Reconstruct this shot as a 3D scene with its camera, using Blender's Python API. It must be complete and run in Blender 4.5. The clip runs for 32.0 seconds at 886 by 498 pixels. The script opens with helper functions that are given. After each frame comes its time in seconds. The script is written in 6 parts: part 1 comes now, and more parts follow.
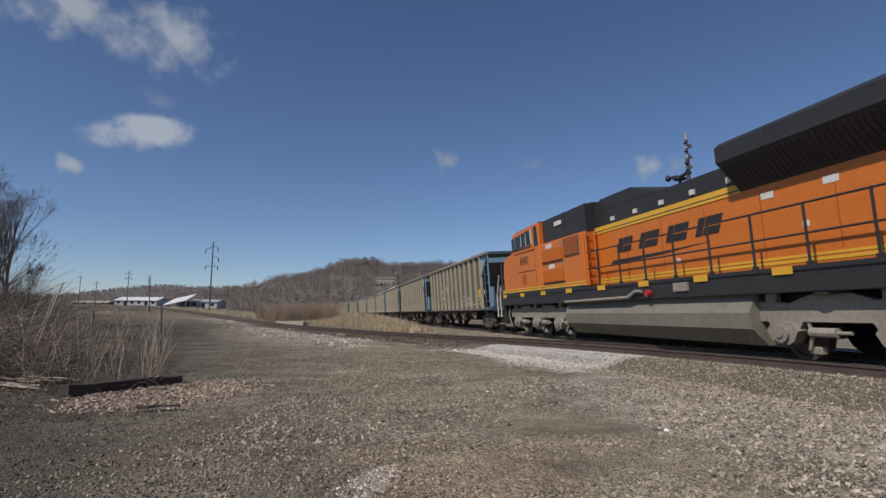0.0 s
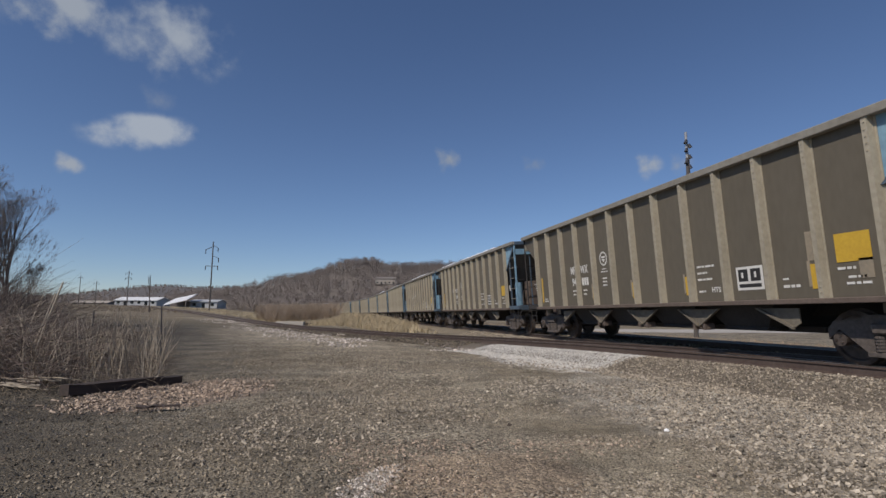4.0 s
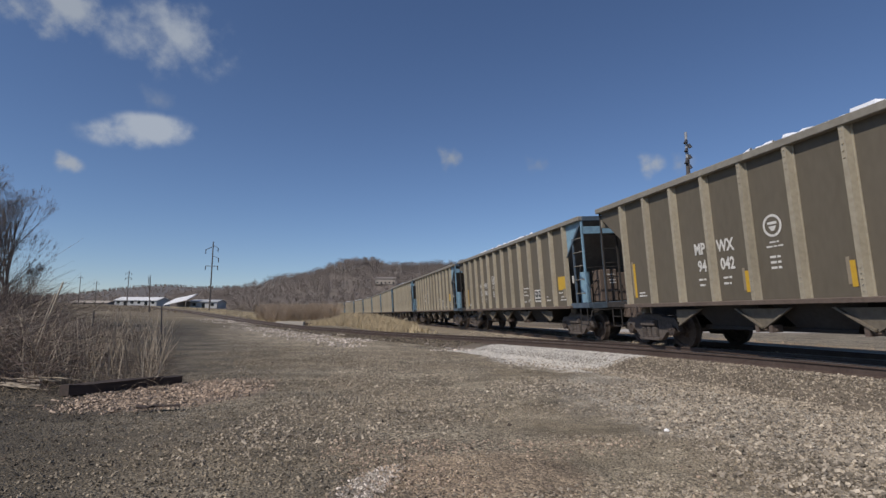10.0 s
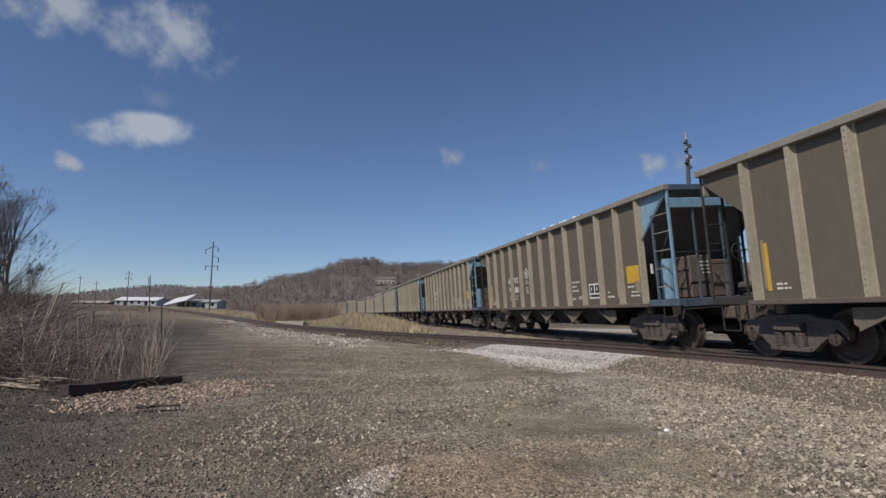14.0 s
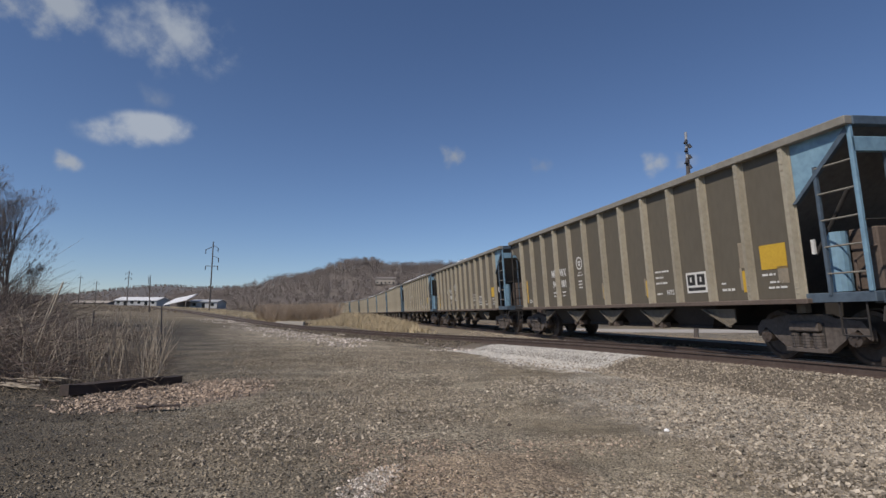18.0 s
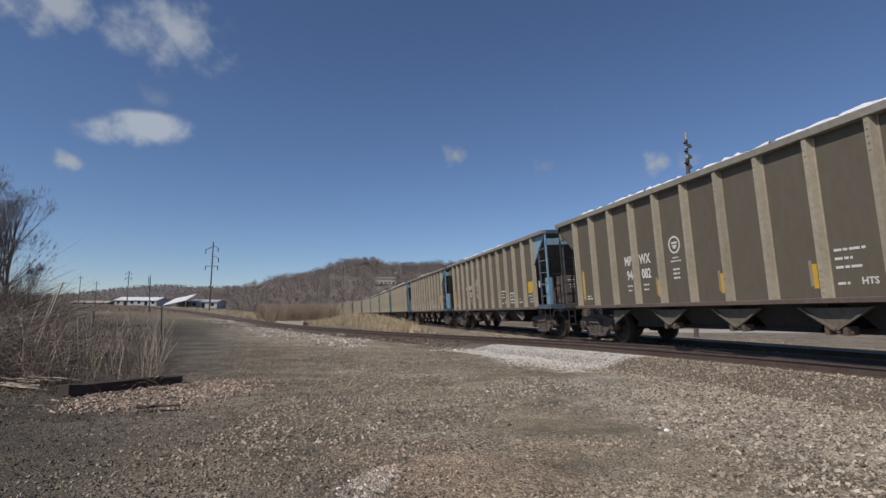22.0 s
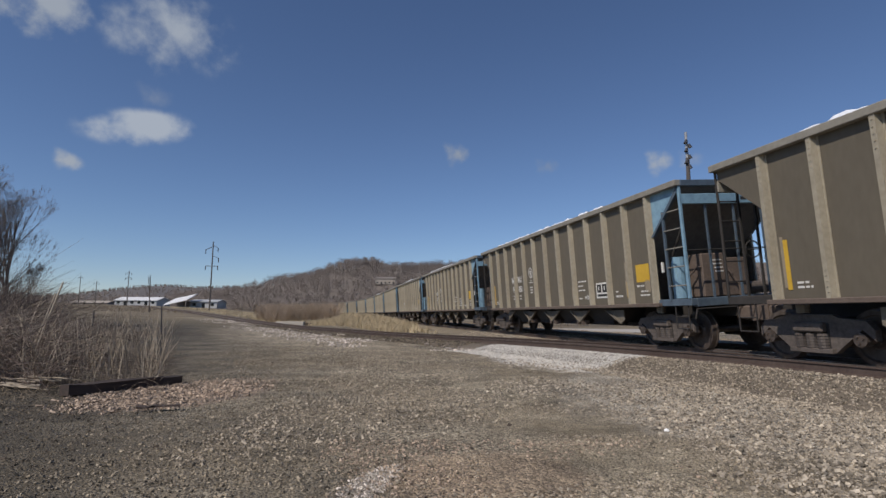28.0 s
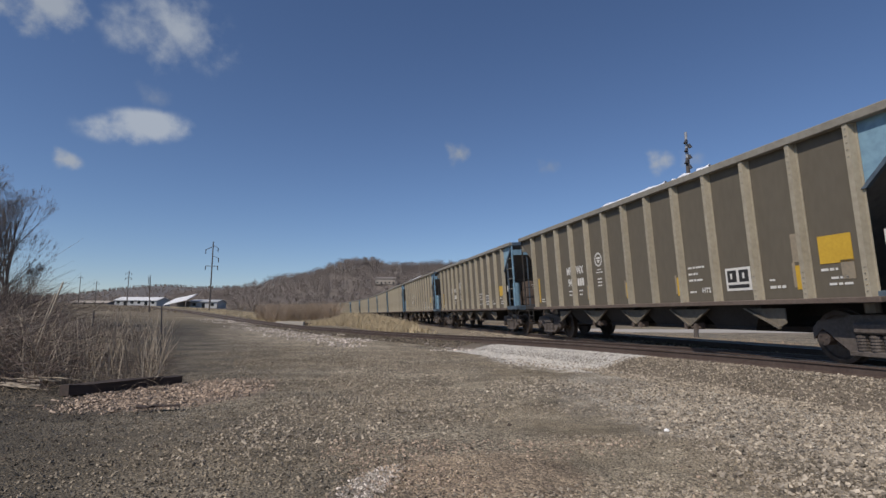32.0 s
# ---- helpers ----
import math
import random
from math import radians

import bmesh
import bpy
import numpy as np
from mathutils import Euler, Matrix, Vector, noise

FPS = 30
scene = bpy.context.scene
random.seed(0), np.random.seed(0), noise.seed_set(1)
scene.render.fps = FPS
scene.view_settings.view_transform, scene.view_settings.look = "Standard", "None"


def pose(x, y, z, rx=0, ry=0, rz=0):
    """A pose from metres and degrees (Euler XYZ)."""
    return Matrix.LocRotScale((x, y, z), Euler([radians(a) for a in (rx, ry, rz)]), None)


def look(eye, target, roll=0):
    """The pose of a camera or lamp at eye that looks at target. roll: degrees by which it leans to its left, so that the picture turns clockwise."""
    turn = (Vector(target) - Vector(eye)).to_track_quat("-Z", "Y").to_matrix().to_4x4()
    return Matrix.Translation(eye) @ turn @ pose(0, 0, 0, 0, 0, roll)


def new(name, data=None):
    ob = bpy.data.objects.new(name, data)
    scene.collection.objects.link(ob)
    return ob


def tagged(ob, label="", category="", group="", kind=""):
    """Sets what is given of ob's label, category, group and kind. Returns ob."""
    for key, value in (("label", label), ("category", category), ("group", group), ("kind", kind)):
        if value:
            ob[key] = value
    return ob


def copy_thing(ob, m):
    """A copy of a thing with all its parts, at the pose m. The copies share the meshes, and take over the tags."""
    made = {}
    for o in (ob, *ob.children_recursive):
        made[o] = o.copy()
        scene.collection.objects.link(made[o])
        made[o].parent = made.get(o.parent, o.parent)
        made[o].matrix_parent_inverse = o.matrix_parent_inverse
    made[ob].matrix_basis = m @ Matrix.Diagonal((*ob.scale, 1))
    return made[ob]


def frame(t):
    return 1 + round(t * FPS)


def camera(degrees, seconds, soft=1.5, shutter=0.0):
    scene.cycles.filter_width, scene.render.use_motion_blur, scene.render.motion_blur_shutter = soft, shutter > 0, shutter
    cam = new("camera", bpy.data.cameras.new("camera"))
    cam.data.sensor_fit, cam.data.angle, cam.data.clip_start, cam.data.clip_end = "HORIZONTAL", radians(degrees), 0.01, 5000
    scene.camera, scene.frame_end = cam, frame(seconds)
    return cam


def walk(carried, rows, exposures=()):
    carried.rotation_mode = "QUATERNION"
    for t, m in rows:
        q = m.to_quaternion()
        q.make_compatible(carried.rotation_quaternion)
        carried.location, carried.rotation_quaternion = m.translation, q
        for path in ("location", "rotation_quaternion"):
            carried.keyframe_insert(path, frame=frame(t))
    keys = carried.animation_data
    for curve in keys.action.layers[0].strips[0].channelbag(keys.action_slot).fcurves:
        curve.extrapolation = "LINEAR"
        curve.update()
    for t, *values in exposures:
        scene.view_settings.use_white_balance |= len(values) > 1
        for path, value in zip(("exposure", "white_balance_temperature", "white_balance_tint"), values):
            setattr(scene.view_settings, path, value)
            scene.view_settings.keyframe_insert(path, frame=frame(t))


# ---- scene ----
# camera on a low tripod beside a curved main track
cam = camera(79.67, 32.0, soft=1.5, shutter=0.0)
EYE = (0.0, 0.0, 1.15)
walk(cam, [(0.0, pose(0, 0, 1.15, 97.06, -0.43, 0)), (32.0, pose(0, 0, 1.15, 97.06, -0.43, 0))], exposures=[(0.0, -0.06, 6300, 16), (7.0, -0.06, 6300, 16), (11.0, 0.0, 6300, 16), (32.0, 0.0, 6300, 16)])

# ---- world and sun ----
SUN_ELEV, SUN_AZ = 46.0, 226.0      # degrees; azimuth clockwise from +Y
world = bpy.data.worlds.new("sky")
scene.world = world
world.use_nodes = True
wn = world.node_tree.nodes
sky = wn.new("ShaderNodeTexSky")
sky.sky_type = 'NISHITA'
sky.sun_disc = False
sky.sun_elevation = radians(SUN_ELEV)
sky.sun_rotation = radians(SUN_AZ)
sky.altitude = 200
sky.air_density = 0.9
sky.dust_density = 0.0
sky.ozone_density = 5.0
wn["Background"].inputs[1].default_value = 0.083
world.node_tree.links.new(sky.outputs[0], wn["Background"].inputs[0])
sun_data = bpy.data.lights.new("sun", 'SUN')
sun_data.energy = 3.5
sun_data.angle = radians(0.5)
sun_data.color = (1.0, 0.925, 0.78)
sun = new("sun", sun_data)
az, el = radians(SUN_AZ), radians(SUN_ELEV)
SUN_DIR = Vector((math.sin(az) * math.cos(el), math.cos(az) * math.cos(el), math.sin(el)))
sun.matrix_world = Matrix.Translation((0, 0, 60)) @ SUN_DIR.to_track_quat("Z", "Y").to_matrix().to_4x4()

# ---- materials ----
def surface(name, base, second=None, rough=0.7, metal=0.0, grain=12.0, patch=0.6, mix=0.5, bump=0.3, dist=0.01, per_object=0.0, stretch=(1, 1, 1)):
    """Painted or natural surface: two-scale colour variation and fine relief."""
    m = bpy.data.materials.new(name)
    m.use_nodes = True
    nt = m.node_tree
    n, l = nt.nodes, nt.links
    b = n["Principled BSDF"]
    second = second or tuple(c * 0.7 for c in base)
    tc = n.new("ShaderNodeTexCoord")
    mp = n.new("ShaderNodeMapping")
    mp.inputs["Scale"].default_value = stretch
    l.new(tc.outputs["Object"], mp.inputs[0])
    n1 = n.new("ShaderNodeTexNoise")
    n1.inputs["Scale"].default_value = patch
    n1.inputs["Detail"].default_value = 6
    n1.inputs["Roughness"].default_value = 0.65
    n2 = n.new("ShaderNodeTexNoise")
    n2.inputs["Scale"].default_value = grain
    n2.inputs["Detail"].default_value = 5
    l.new(mp.outputs[0], n1.inputs["Vector"])
    l.new(mp.outputs[0], n2.inputs["Vector"])
    add = n.new("ShaderNodeMath")
    add.operation = 'MULTIPLY_ADD'
    add.inputs[1].default_value = 0.45
    l.new(n2.outputs[0], add.inputs[0])
    mul = n.new("ShaderNodeMath")
    mul.operation = 'MULTIPLY'
    mul.inputs[1].default_value = 0.55
    l.new(n1.outputs[0], mul.inputs[0])
    l.new(mul.outputs[0], add.inputs[2])
    ramp = n.new("ShaderNodeValToRGB")
    ramp.color_ramp.elements[0].position = 0.5 - 0.22 * (1.2 - mix)
    ramp.color_ramp.elements[1].position = 0.5 + 0.22 * (1.2 - mix)
    ramp.color_ramp.elements[0].color = (*second, 1)
    ramp.color_ramp.elements[1].color = (*base, 1)
    l.new(add.outputs[0], ramp.inputs[0])
    col = ramp.outputs[0]
    if per_object:
        oi = n.new("ShaderNodeObjectInfo")
        hsv = n.new("ShaderNodeHueSaturation")
        mr = n.new("ShaderNodeMapRange")
        mr.inputs[3].default_value = 1 - per_object
        mr.inputs[4].default_value = 1 + per_object
        l.new(oi.outputs["Random"], mr.inputs[0])
        l.new(mr.outputs[0], hsv.inputs["Value"])
        l.new(col, hsv.inputs["Color"])
        col = hsv.outputs[0]
    l.new(col, b.inputs["Base Color"])
    b.inputs["Roughness"].default_value = rough
    b.inputs["Metallic"].default_value = metal
    if bump:
        bp = n.new("ShaderNodeBump")
        bp.inputs["Strength"].default_value = bump
        bp.inputs["Distance"].default_value = dist
        l.new(add.outputs[0], bp.inputs["Height"])
        l.new(bp.outputs[0], b.inputs["Normal"])
    return m


def island_vary(m, amount):
    """Lets joined pieces differ a little in brightness."""
    nt = m.node_tree
    b = nt.nodes["Principled BSDF"]
    src = b.inputs["Base Color"].links[0].from_socket
    g = nt.nodes.new("ShaderNodeNewGeometry")
    mr = nt.nodes.new("ShaderNodeMapRange")
    mr.inputs[3].default_value = 1 - amount
    mr.inputs[4].default_value = 1 + amount
    hsv = nt.nodes.new("ShaderNodeHueSaturation")
    nt.links.new(g.outputs["Random Per Island"], mr.inputs[0])
    nt.links.new(mr.outputs[0], hsv.inputs["Value"])
    nt.links.new(src, hsv.inputs["Color"])
    nt.links.new(hsv.outputs[0], b.inputs["Base Color"])
    return m


M_CAR = surface("brown_grey_car_paint", (0.138, 0.118, 0.086), (0.104, 0.088, 0.063), 0.68, 0, 9, 0.5, 0.35, 0.12, 0.01, 0.06, (1, 1, 0.35))
M_RIB = surface("worn_tan_car_paint", (0.41, 0.365, 0.275), (0.27, 0.238, 0.175), 0.6, 0, 14, 1.2, 0.35, 0.2, 0.01, 0.08)
M_CHORD = surface("dull_grey_steel", (0.30, 0.28, 0.235), (0.20, 0.18, 0.145), 0.6, 0, 10, 1.0, 0.4, 0.2)
M_BLUE = surface("faded_blue_paint", (0.235, 0.39, 0.49), (0.145, 0.25, 0.34), 0.55, 0, 8, 1.0, 0.4, 0.15)
# the end's blue again, darkened: shade of the end frame put into its colour
M_BLUE_SHADED = surface("weathered_dark_blue_paint", (0.105, 0.145, 0.185), (0.055, 0.075, 0.098), 0.55, 0, 8, 1.0, 0.4, 0.15)
M_DARK = surface("dark_grimy_steel", (0.045, 0.040, 0.036), (0.024, 0.021, 0.019), 0.85, 0.0, 16, 1.5, 0.4, 0.4)
M_SLOPE = surface("dark_inner_sheet", (0.17, 0.155, 0.145), (0.10, 0.09, 0.083), 0.7, 0, 10, 1, 0.4, 0.2)
M_RUST = surface("rusty_brown_steel", (0.16, 0.122, 0.098), (0.09, 0.067, 0.054), 0.85, 0, 20, 1.5, 0.4, 0.5)
M_TRUCK = surface("dusty_truck_casting", (0.15, 0.125, 0.108), (0.065, 0.053, 0.045), 0.8, 0, 16, 2, 0.4, 0.4)
M_WHEEL = surface("worn_wheel_steel", (0.15, 0.12, 0.10), (0.055, 0.042, 0.036), 0.5, 0.3, 10, 2, 0.4, 0.3)
M_CHUTE = surface("pale_dusty_chute", (0.20, 0.172, 0.130), (0.11, 0.094, 0.072), 0.7, 0, 12, 1.4, 0.4, 0.2)
M_YEL = surface("yellow_reflector", (0.64, 0.41, 0.04), (0.50, 0.30, 0.03), 0.5, 0, 20, 2, 0.3, 0.1)
M_WHITE = surface("white_stencil_paint", (0.75, 0.74, 0.70), (0.55, 0.53, 0.48), 0.6, 0, 30, 4, 0.3, 0.0)
M_BLACKP = surface("black_stencil_paint", (0.02, 0.02, 0.02), (0.03, 0.028, 0.025), 0.6, 0, 30, 4, 0.3, 0.0)
M_TAN = surface("bare_primer_patch", (0.33, 0.27, 0.19), (0.22, 0.19, 0.14), 0.65, 0, 16, 4, 0.3, 0.1)
M_SNOW = surface("old_snow", (0.86, 0.88, 0.92), (0.72, 0.75, 0.8), 0.55, 0, 30, 4, 0.4, 0.6, 0.02)
M_ORANGE = surface("orange_engine_paint", (0.66, 0.185, 0.022), (0.56, 0.150, 0.019), 0.42, 0, 6, 0.5, 0.3, 0.05)
M_EBLACK = surface("black_engine_paint", (0.022, 0.022, 0.024), (0.04, 0.038, 0.036), 0.5, 0, 8, 0.7, 0.4, 0.1)
M_SLOT = surface("shadowed_orange_louvre", (0.43, 0.115, 0.018), (0.32, 0.085, 0.014), 0.6)
M_EYEL = surface("yellow_engine_stripe", (0.80, 0.46, 0.04), (0.62, 0.34, 0.03), 0.45, 0, 10, 1, 0.3, 0.05)
M_EGREY = surface("grey_running_gear", (0.36, 0.325, 0.265), (0.19, 0.168, 0.135), 0.75, 0, 12, 1.2, 0.4, 0.3)
M_TANK = surface("grey_fuel_tank_paint", (0.25, 0.232, 0.185), (0.16, 0.147, 0.118), 0.5, 0, 8, 0.6, 0.35, 0.1)
M_GLASS = surface("dark_window_glass", (0.015, 0.018, 0.022), (0.02, 0.024, 0.03), 0.08, 0, 2, 1, 0.3, 0.0)
M_GLASS.node_tree.nodes["Principled BSDF"].inputs["Specular IOR Level"].default_value = 0.15
M_RAIL = surface("rail_steel", (0.14, 0.105, 0.085), (0.075, 0.05, 0.04), 0.6, 0.3, 20, 2, 0.4, 0.3)
M_RAILTOP = surface("polished_rail_head", (0.34, 0.32, 0.30), (0.24, 0.22, 0.20), 0.5, 0.5, 20, 2, 0.4, 0.1)
M_TIE = surface("weathered_tie_timber", (0.10, 0.078, 0.06), (0.05, 0.038, 0.03), 0.9, 0, 14, 1.5, 0.4, 0.6, 0.015, 0.2, (0.4, 3, 1))
M_TIMBER = surface("creosoted_timber", (0.075, 0.054, 0.044), (0.028, 0.021, 0.018), 0.9, 0, 10, 1.2, 0.4, 0.6, 0.02, 0, (0.3, 3, 3))
M_BARK = surface("grey_brown_bark", (0.155, 0.125, 0.105), (0.08, 0.063, 0.054), 0.9, 0, 20, 2, 0.4, 0.3)
M_TWIGGY = surface("pale_grey_twigs", (0.23, 0.195, 0.175), (0.14, 0.118, 0.105), 0.9, 0, 10, 1, 0.4, 0.0)
M_BRAMBLE = island_vary(surface("red_brown_bramble_canes", (0.165, 0.122, 0.100), (0.062, 0.046, 0.039), 0.85, 0, 10, 1, 0.4, 0.0), 0.4)
M_STALK = island_vary(surface("dry_straw_stalk", (0.46, 0.39, 0.295), (0.29, 0.24, 0.18), 0.85, 0, 12, 1.5, 0.4, 0.0), 0.35)
M_GRASS = island_vary(surface("dead_yellow_grass", (0.55, 0.455, 0.30), (0.40, 0.32, 0.20), 0.9, 0, 2, 0.1, 0.4, 0.0), 0.3)
M_SCRUB = island_vary(surface("brown_scrub", (0.42, 0.325, 0.235), (0.28, 0.215, 0.155), 0.9, 0, 2, 0.1, 0.4, 0.0), 0.3)
M_WOOD = island_vary(surface("bare_winter_woods", (0.25, 0.212, 0.186), (0.15, 0.13, 0.117), 0.95, 0, 0.5, 0.025, 0.7, 0.0), 0.3)
M_HILL = surface("wooded_hillside_soil", (0.20, 0.168, 0.138), (0.115, 0.098, 0.084), 0.95, 0, 0.3, 0.02, 0.7, 0.0, 0.01, 0, (0.5, 2.5, 1))
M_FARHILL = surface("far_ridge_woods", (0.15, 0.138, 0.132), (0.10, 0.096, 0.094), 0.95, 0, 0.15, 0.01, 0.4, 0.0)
M_POLE = surface("weathered_pole_wood", (0.12, 0.105, 0.095), (0.07, 0.06, 0.055), 0.9, 0, 10, 1, 0.4, 0.2, 0.01, 0, (4, 4, 0.4))
M_WIRE = surface("dark_wire", (0.05, 0.05, 0.055), (0.035, 0.035, 0.04), 0.6, 0, 10, 1, 0.4, 0.0)
M_WROOF = surface("white_metal_roof", (0.80, 0.80, 0.79), (0.68, 0.68, 0.67), 0.45, 0, 3, 0.3, 0.4, 0.05)
M_WWALL = surface("pale_grey_siding", (0.45, 0.46, 0.46), (0.36, 0.365, 0.37), 0.6, 0, 3, 0.3, 0.4, 0.05)
M_BWALL = surface("shaded_brown_siding", (0.22, 0.19, 0.17), (0.16, 0.14, 0.12), 0.7, 0, 3, 0.3, 0.4, 0.05)
M_CONC = surface("pale_concrete", (0.50, 0.46, 0.40), (0.36, 0.33, 0.28), 0.85, 0, 12, 1.2, 0.4, 0.3)
M_GALV = surface("galvanised_steel", (0.42, 0.43, 0.44), (0.3, 0.31, 0.32), 0.5, 0.3, 12, 1.2, 0.4, 0.1)

# ---- mesh helpers ----
def box(bm, a, b, m=None, bevel=0.0):
    """An upright box between two corners."""
    vs = [bm.verts.new((x, y, z)) for x in (a[0], b[0]) for y in (a[1], b[1]) for z in (a[2], b[2])]
    fs = [bm.faces.new([vs[i] for i in q]) for q in ((0, 1, 3, 2), (4, 6, 7, 5), (0, 4, 5, 1), (2, 3, 7, 6), (0, 2, 6, 4), (1, 5, 7, 3))]
    if bevel:
        es = list({e for f in fs for e in f.edges})
        r = bmesh.ops.bevel(bm, geom=es, offset=bevel, segments=1, affect='EDGES')
        vs = list({v for f in r["faces"] for v in f.verts} | {v for v in vs if v.is_valid})
    if m is not None:
        bmesh.ops.transform(bm, matrix=m, verts=[v for v in vs if v.is_valid])
    return vs


def cyl(bm, p0, p1, r0, r1=None, n=8, caps=True):
    """A round bar from p0 to p1."""
    p0, p1 = Vector(p0), Vector(p1)
    r1 = r0 if r1 is None else r1
    q = (p1 - p0).to_track_quat("Z", "Y")
    rings = []
    for p, r in ((p0, r0), (p1, r1)):
        rings.append([bm.verts.new(p + q @ Vector((r * math.cos(2 * math.pi * i / n), r * math.sin(2 * math.pi * i / n), 0))) for i in range(n)])
    for i in range(n):
        j = (i + 1) % n
        bm.faces.new((rings[0][i], rings[0][j], rings[1][j], rings[1][i]))
    if caps:
        bm.faces.new(list(reversed(rings[0])))
        bm.faces.new(rings[1])


def pipe(bm, pts, r, n=6):
    for a, b in zip(pts, pts[1:]):
        cyl(bm, a, b, r, r, n)


def prism(bm, pts, y0, y1):
    """A plate of outline pts (x, z) between two depths y."""
    a = [bm.verts.new((x, y0, z)) for x, z in pts]
    b = [bm.verts.new((x, y1, z)) for x, z in pts]
    k = len(pts)
    bm.faces.new(a)
    bm.faces.new(list(reversed(b)))
    for i in range(k):
        j = (i + 1) % k
        bm.faces.new((a[j], a[i], b[i], b[j]))


def finish(name, bm, material, smooth=False):
    bmesh.ops.recalc_face_normals(bm, faces=bm.faces)
    me = bpy.data.meshes.new(name)
    bm.to_mesh(me)
    bm.free()
    me.materials.append(material)
    if smooth:
        me.polygons.foreach_set("use_smooth", [True] * len(me.polygons))
    return me


def part(name, bm, material, parent, label="", smooth=False):
    """Links a bmesh as one mesh object under a thing or a part."""
    ob = new(name, finish(name, bm, material, smooth))
    ob.parent = parent
    return tagged(ob, label)


def again(src, m, parent=None):
    """The same mesh once more, as a piece of its own."""
    ob = new(src.name.split(".")[0], src.data)
    ob.parent = parent or src.parent
    ob.matrix_basis = m
    return ob


def thing(name, label, category, group="", kind="", m=None):
    ob = new(name)
    ob.empty_display_size = 0.3
    if m is not None:
        ob.matrix_basis = m
    return tagged(ob, label, category, group, kind)


def pybox(name, parent, material, a, b, label="", bevel=0.0):
    bm = bmesh.new()
    box(bm, a, b, None, bevel)
    return part(name, bm, material, parent, label)


def mesh_np(name, verts, faces, material):
    me = bpy.data.meshes.new(name)
    me.from_pydata(verts, [], faces)
    me.materials.append(material)
    me.update()
    return me


def lettering(name, words, size, material, parent, x, y, z, label="", mirror=False, shear=0.0, width=1.0, weight=0.013):
    """Painted words on a side that faces -Y, 4 mm proud; x, z is the middle."""
    cu = bpy.data.curves.new(name, 'FONT')
    cu.body = words
    cu.size = size
    cu.align_x, cu.align_y = 'CENTER', 'CENTER'
    cu.resolution_u = 2
    cu.shear = shear
    cu.offset = weight * size / 0.4
    tmp = new(name, cu)
    bpy.context.view_layer.update()
    me = bpy.data.meshes.new_from_object(tmp.evaluated_get(bpy.context.evaluated_depsgraph_get()))
    bpy.data.objects.remove(tmp)
    bpy.data.curves.remove(cu)
    me.materials.clear()
    me.materials.append(material)
    ob = new(name, me)
    ob.parent = parent
    ob.matrix_basis = pose(x, y, z, 90, 0, 0) @ Matrix.Diagonal((width, 1, 1, 1))
    return tagged(ob, label)


# ---- the ground's height and the two tracks in plan ----
def smooth(a, b, x):
    t = min(1.0, max(0.0, (x - a) / (b - a)))
    return t * t * (3 - 2 * t)


def rise(x, y):
    """Gentle climb of the valley floor towards the far left."""
    if y < 20:
        return 0.0
    return 0.0165 * max(0.0, math.hypot(x, y) - 28) * smooth(0.22, 0.50, -x / y)


RAIL_Z = 0.42
BEND_S = (-60, 0, 60, 100, 140, 180, 220, 280, 360, 460)
BEND_K = (-0.00224, -0.00028, 0.00077, -0.00206, -0.00253, -0.00294, -0.0022, -0.0002, 0.0003, 0.0006)
HEADING, ABEAM = -0.2212, 9.661      # at s = 0: heading in radians, distance from the camera
GRID_S = np.arange(-360.0, 900.1, 1.0)
_k = np.where((GRID_S < -60) | (GRID_S > 470), 0.0, np.interp(GRID_S, BEND_S, BEND_K))
_h = np.concatenate([[0], np.cumsum((_k[1:] + _k[:-1]) / 2)])
_h += HEADING - np.interp(0, GRID_S, _h)
_m = (_h[1:] + _h[:-1]) / 2
_x = np.concatenate([[0], np.cumsum(np.sin(_m))])
_y = np.concatenate([[0], np.cumsum(np.cos(_m))])
_x += ABEAM * math.cos(HEADING) - np.interp(0, GRID_S, _x)
_y += -ABEAM * math.sin(HEADING) - np.interp(0, GRID_S, _y)


def main_track(s):
    """Plan place and heading of the main track; s grows away from the camera."""
    return float(np.interp(s, GRID_S, _x)), float(np.interp(s, GRID_S, _y)), float(np.interp(s, GRID_S, _h))


def main_z(s):
    return RAIL_Z + 0.011 * max(0.0, s - 170)


CANT = 4.0          # degrees by which the main track leans towards the camera


def side_track(s):
    """The siding: leaves the main track at s = -5 and runs off straight."""
    x, y, h = main_track(-5.0)
    k = -0.0116
    a = min(s, 30.0)
    x += (math.cos(h) - math.cos(h + k * a)) / k
    y += (math.sin(h + k * a) - math.sin(h)) / k
    hh = h + k * a
    if s > 30:
        x += (s - 30) * math.sin(hh)
        y += (s - 30) * math.cos(hh)
    return x, y, hh


def side_z(s):
    x, y, h = side_track(s)
    return RAIL_Z - 0.22 * smooth(12, 36, s) + rise(x, y)


def car_pose(s):
    x, y, h = main_track(s)
    rz = math.degrees(math.atan2(-math.cos(h), -math.sin(h)))
    return pose(x, y, main_z(s), CANT, 0, rz)


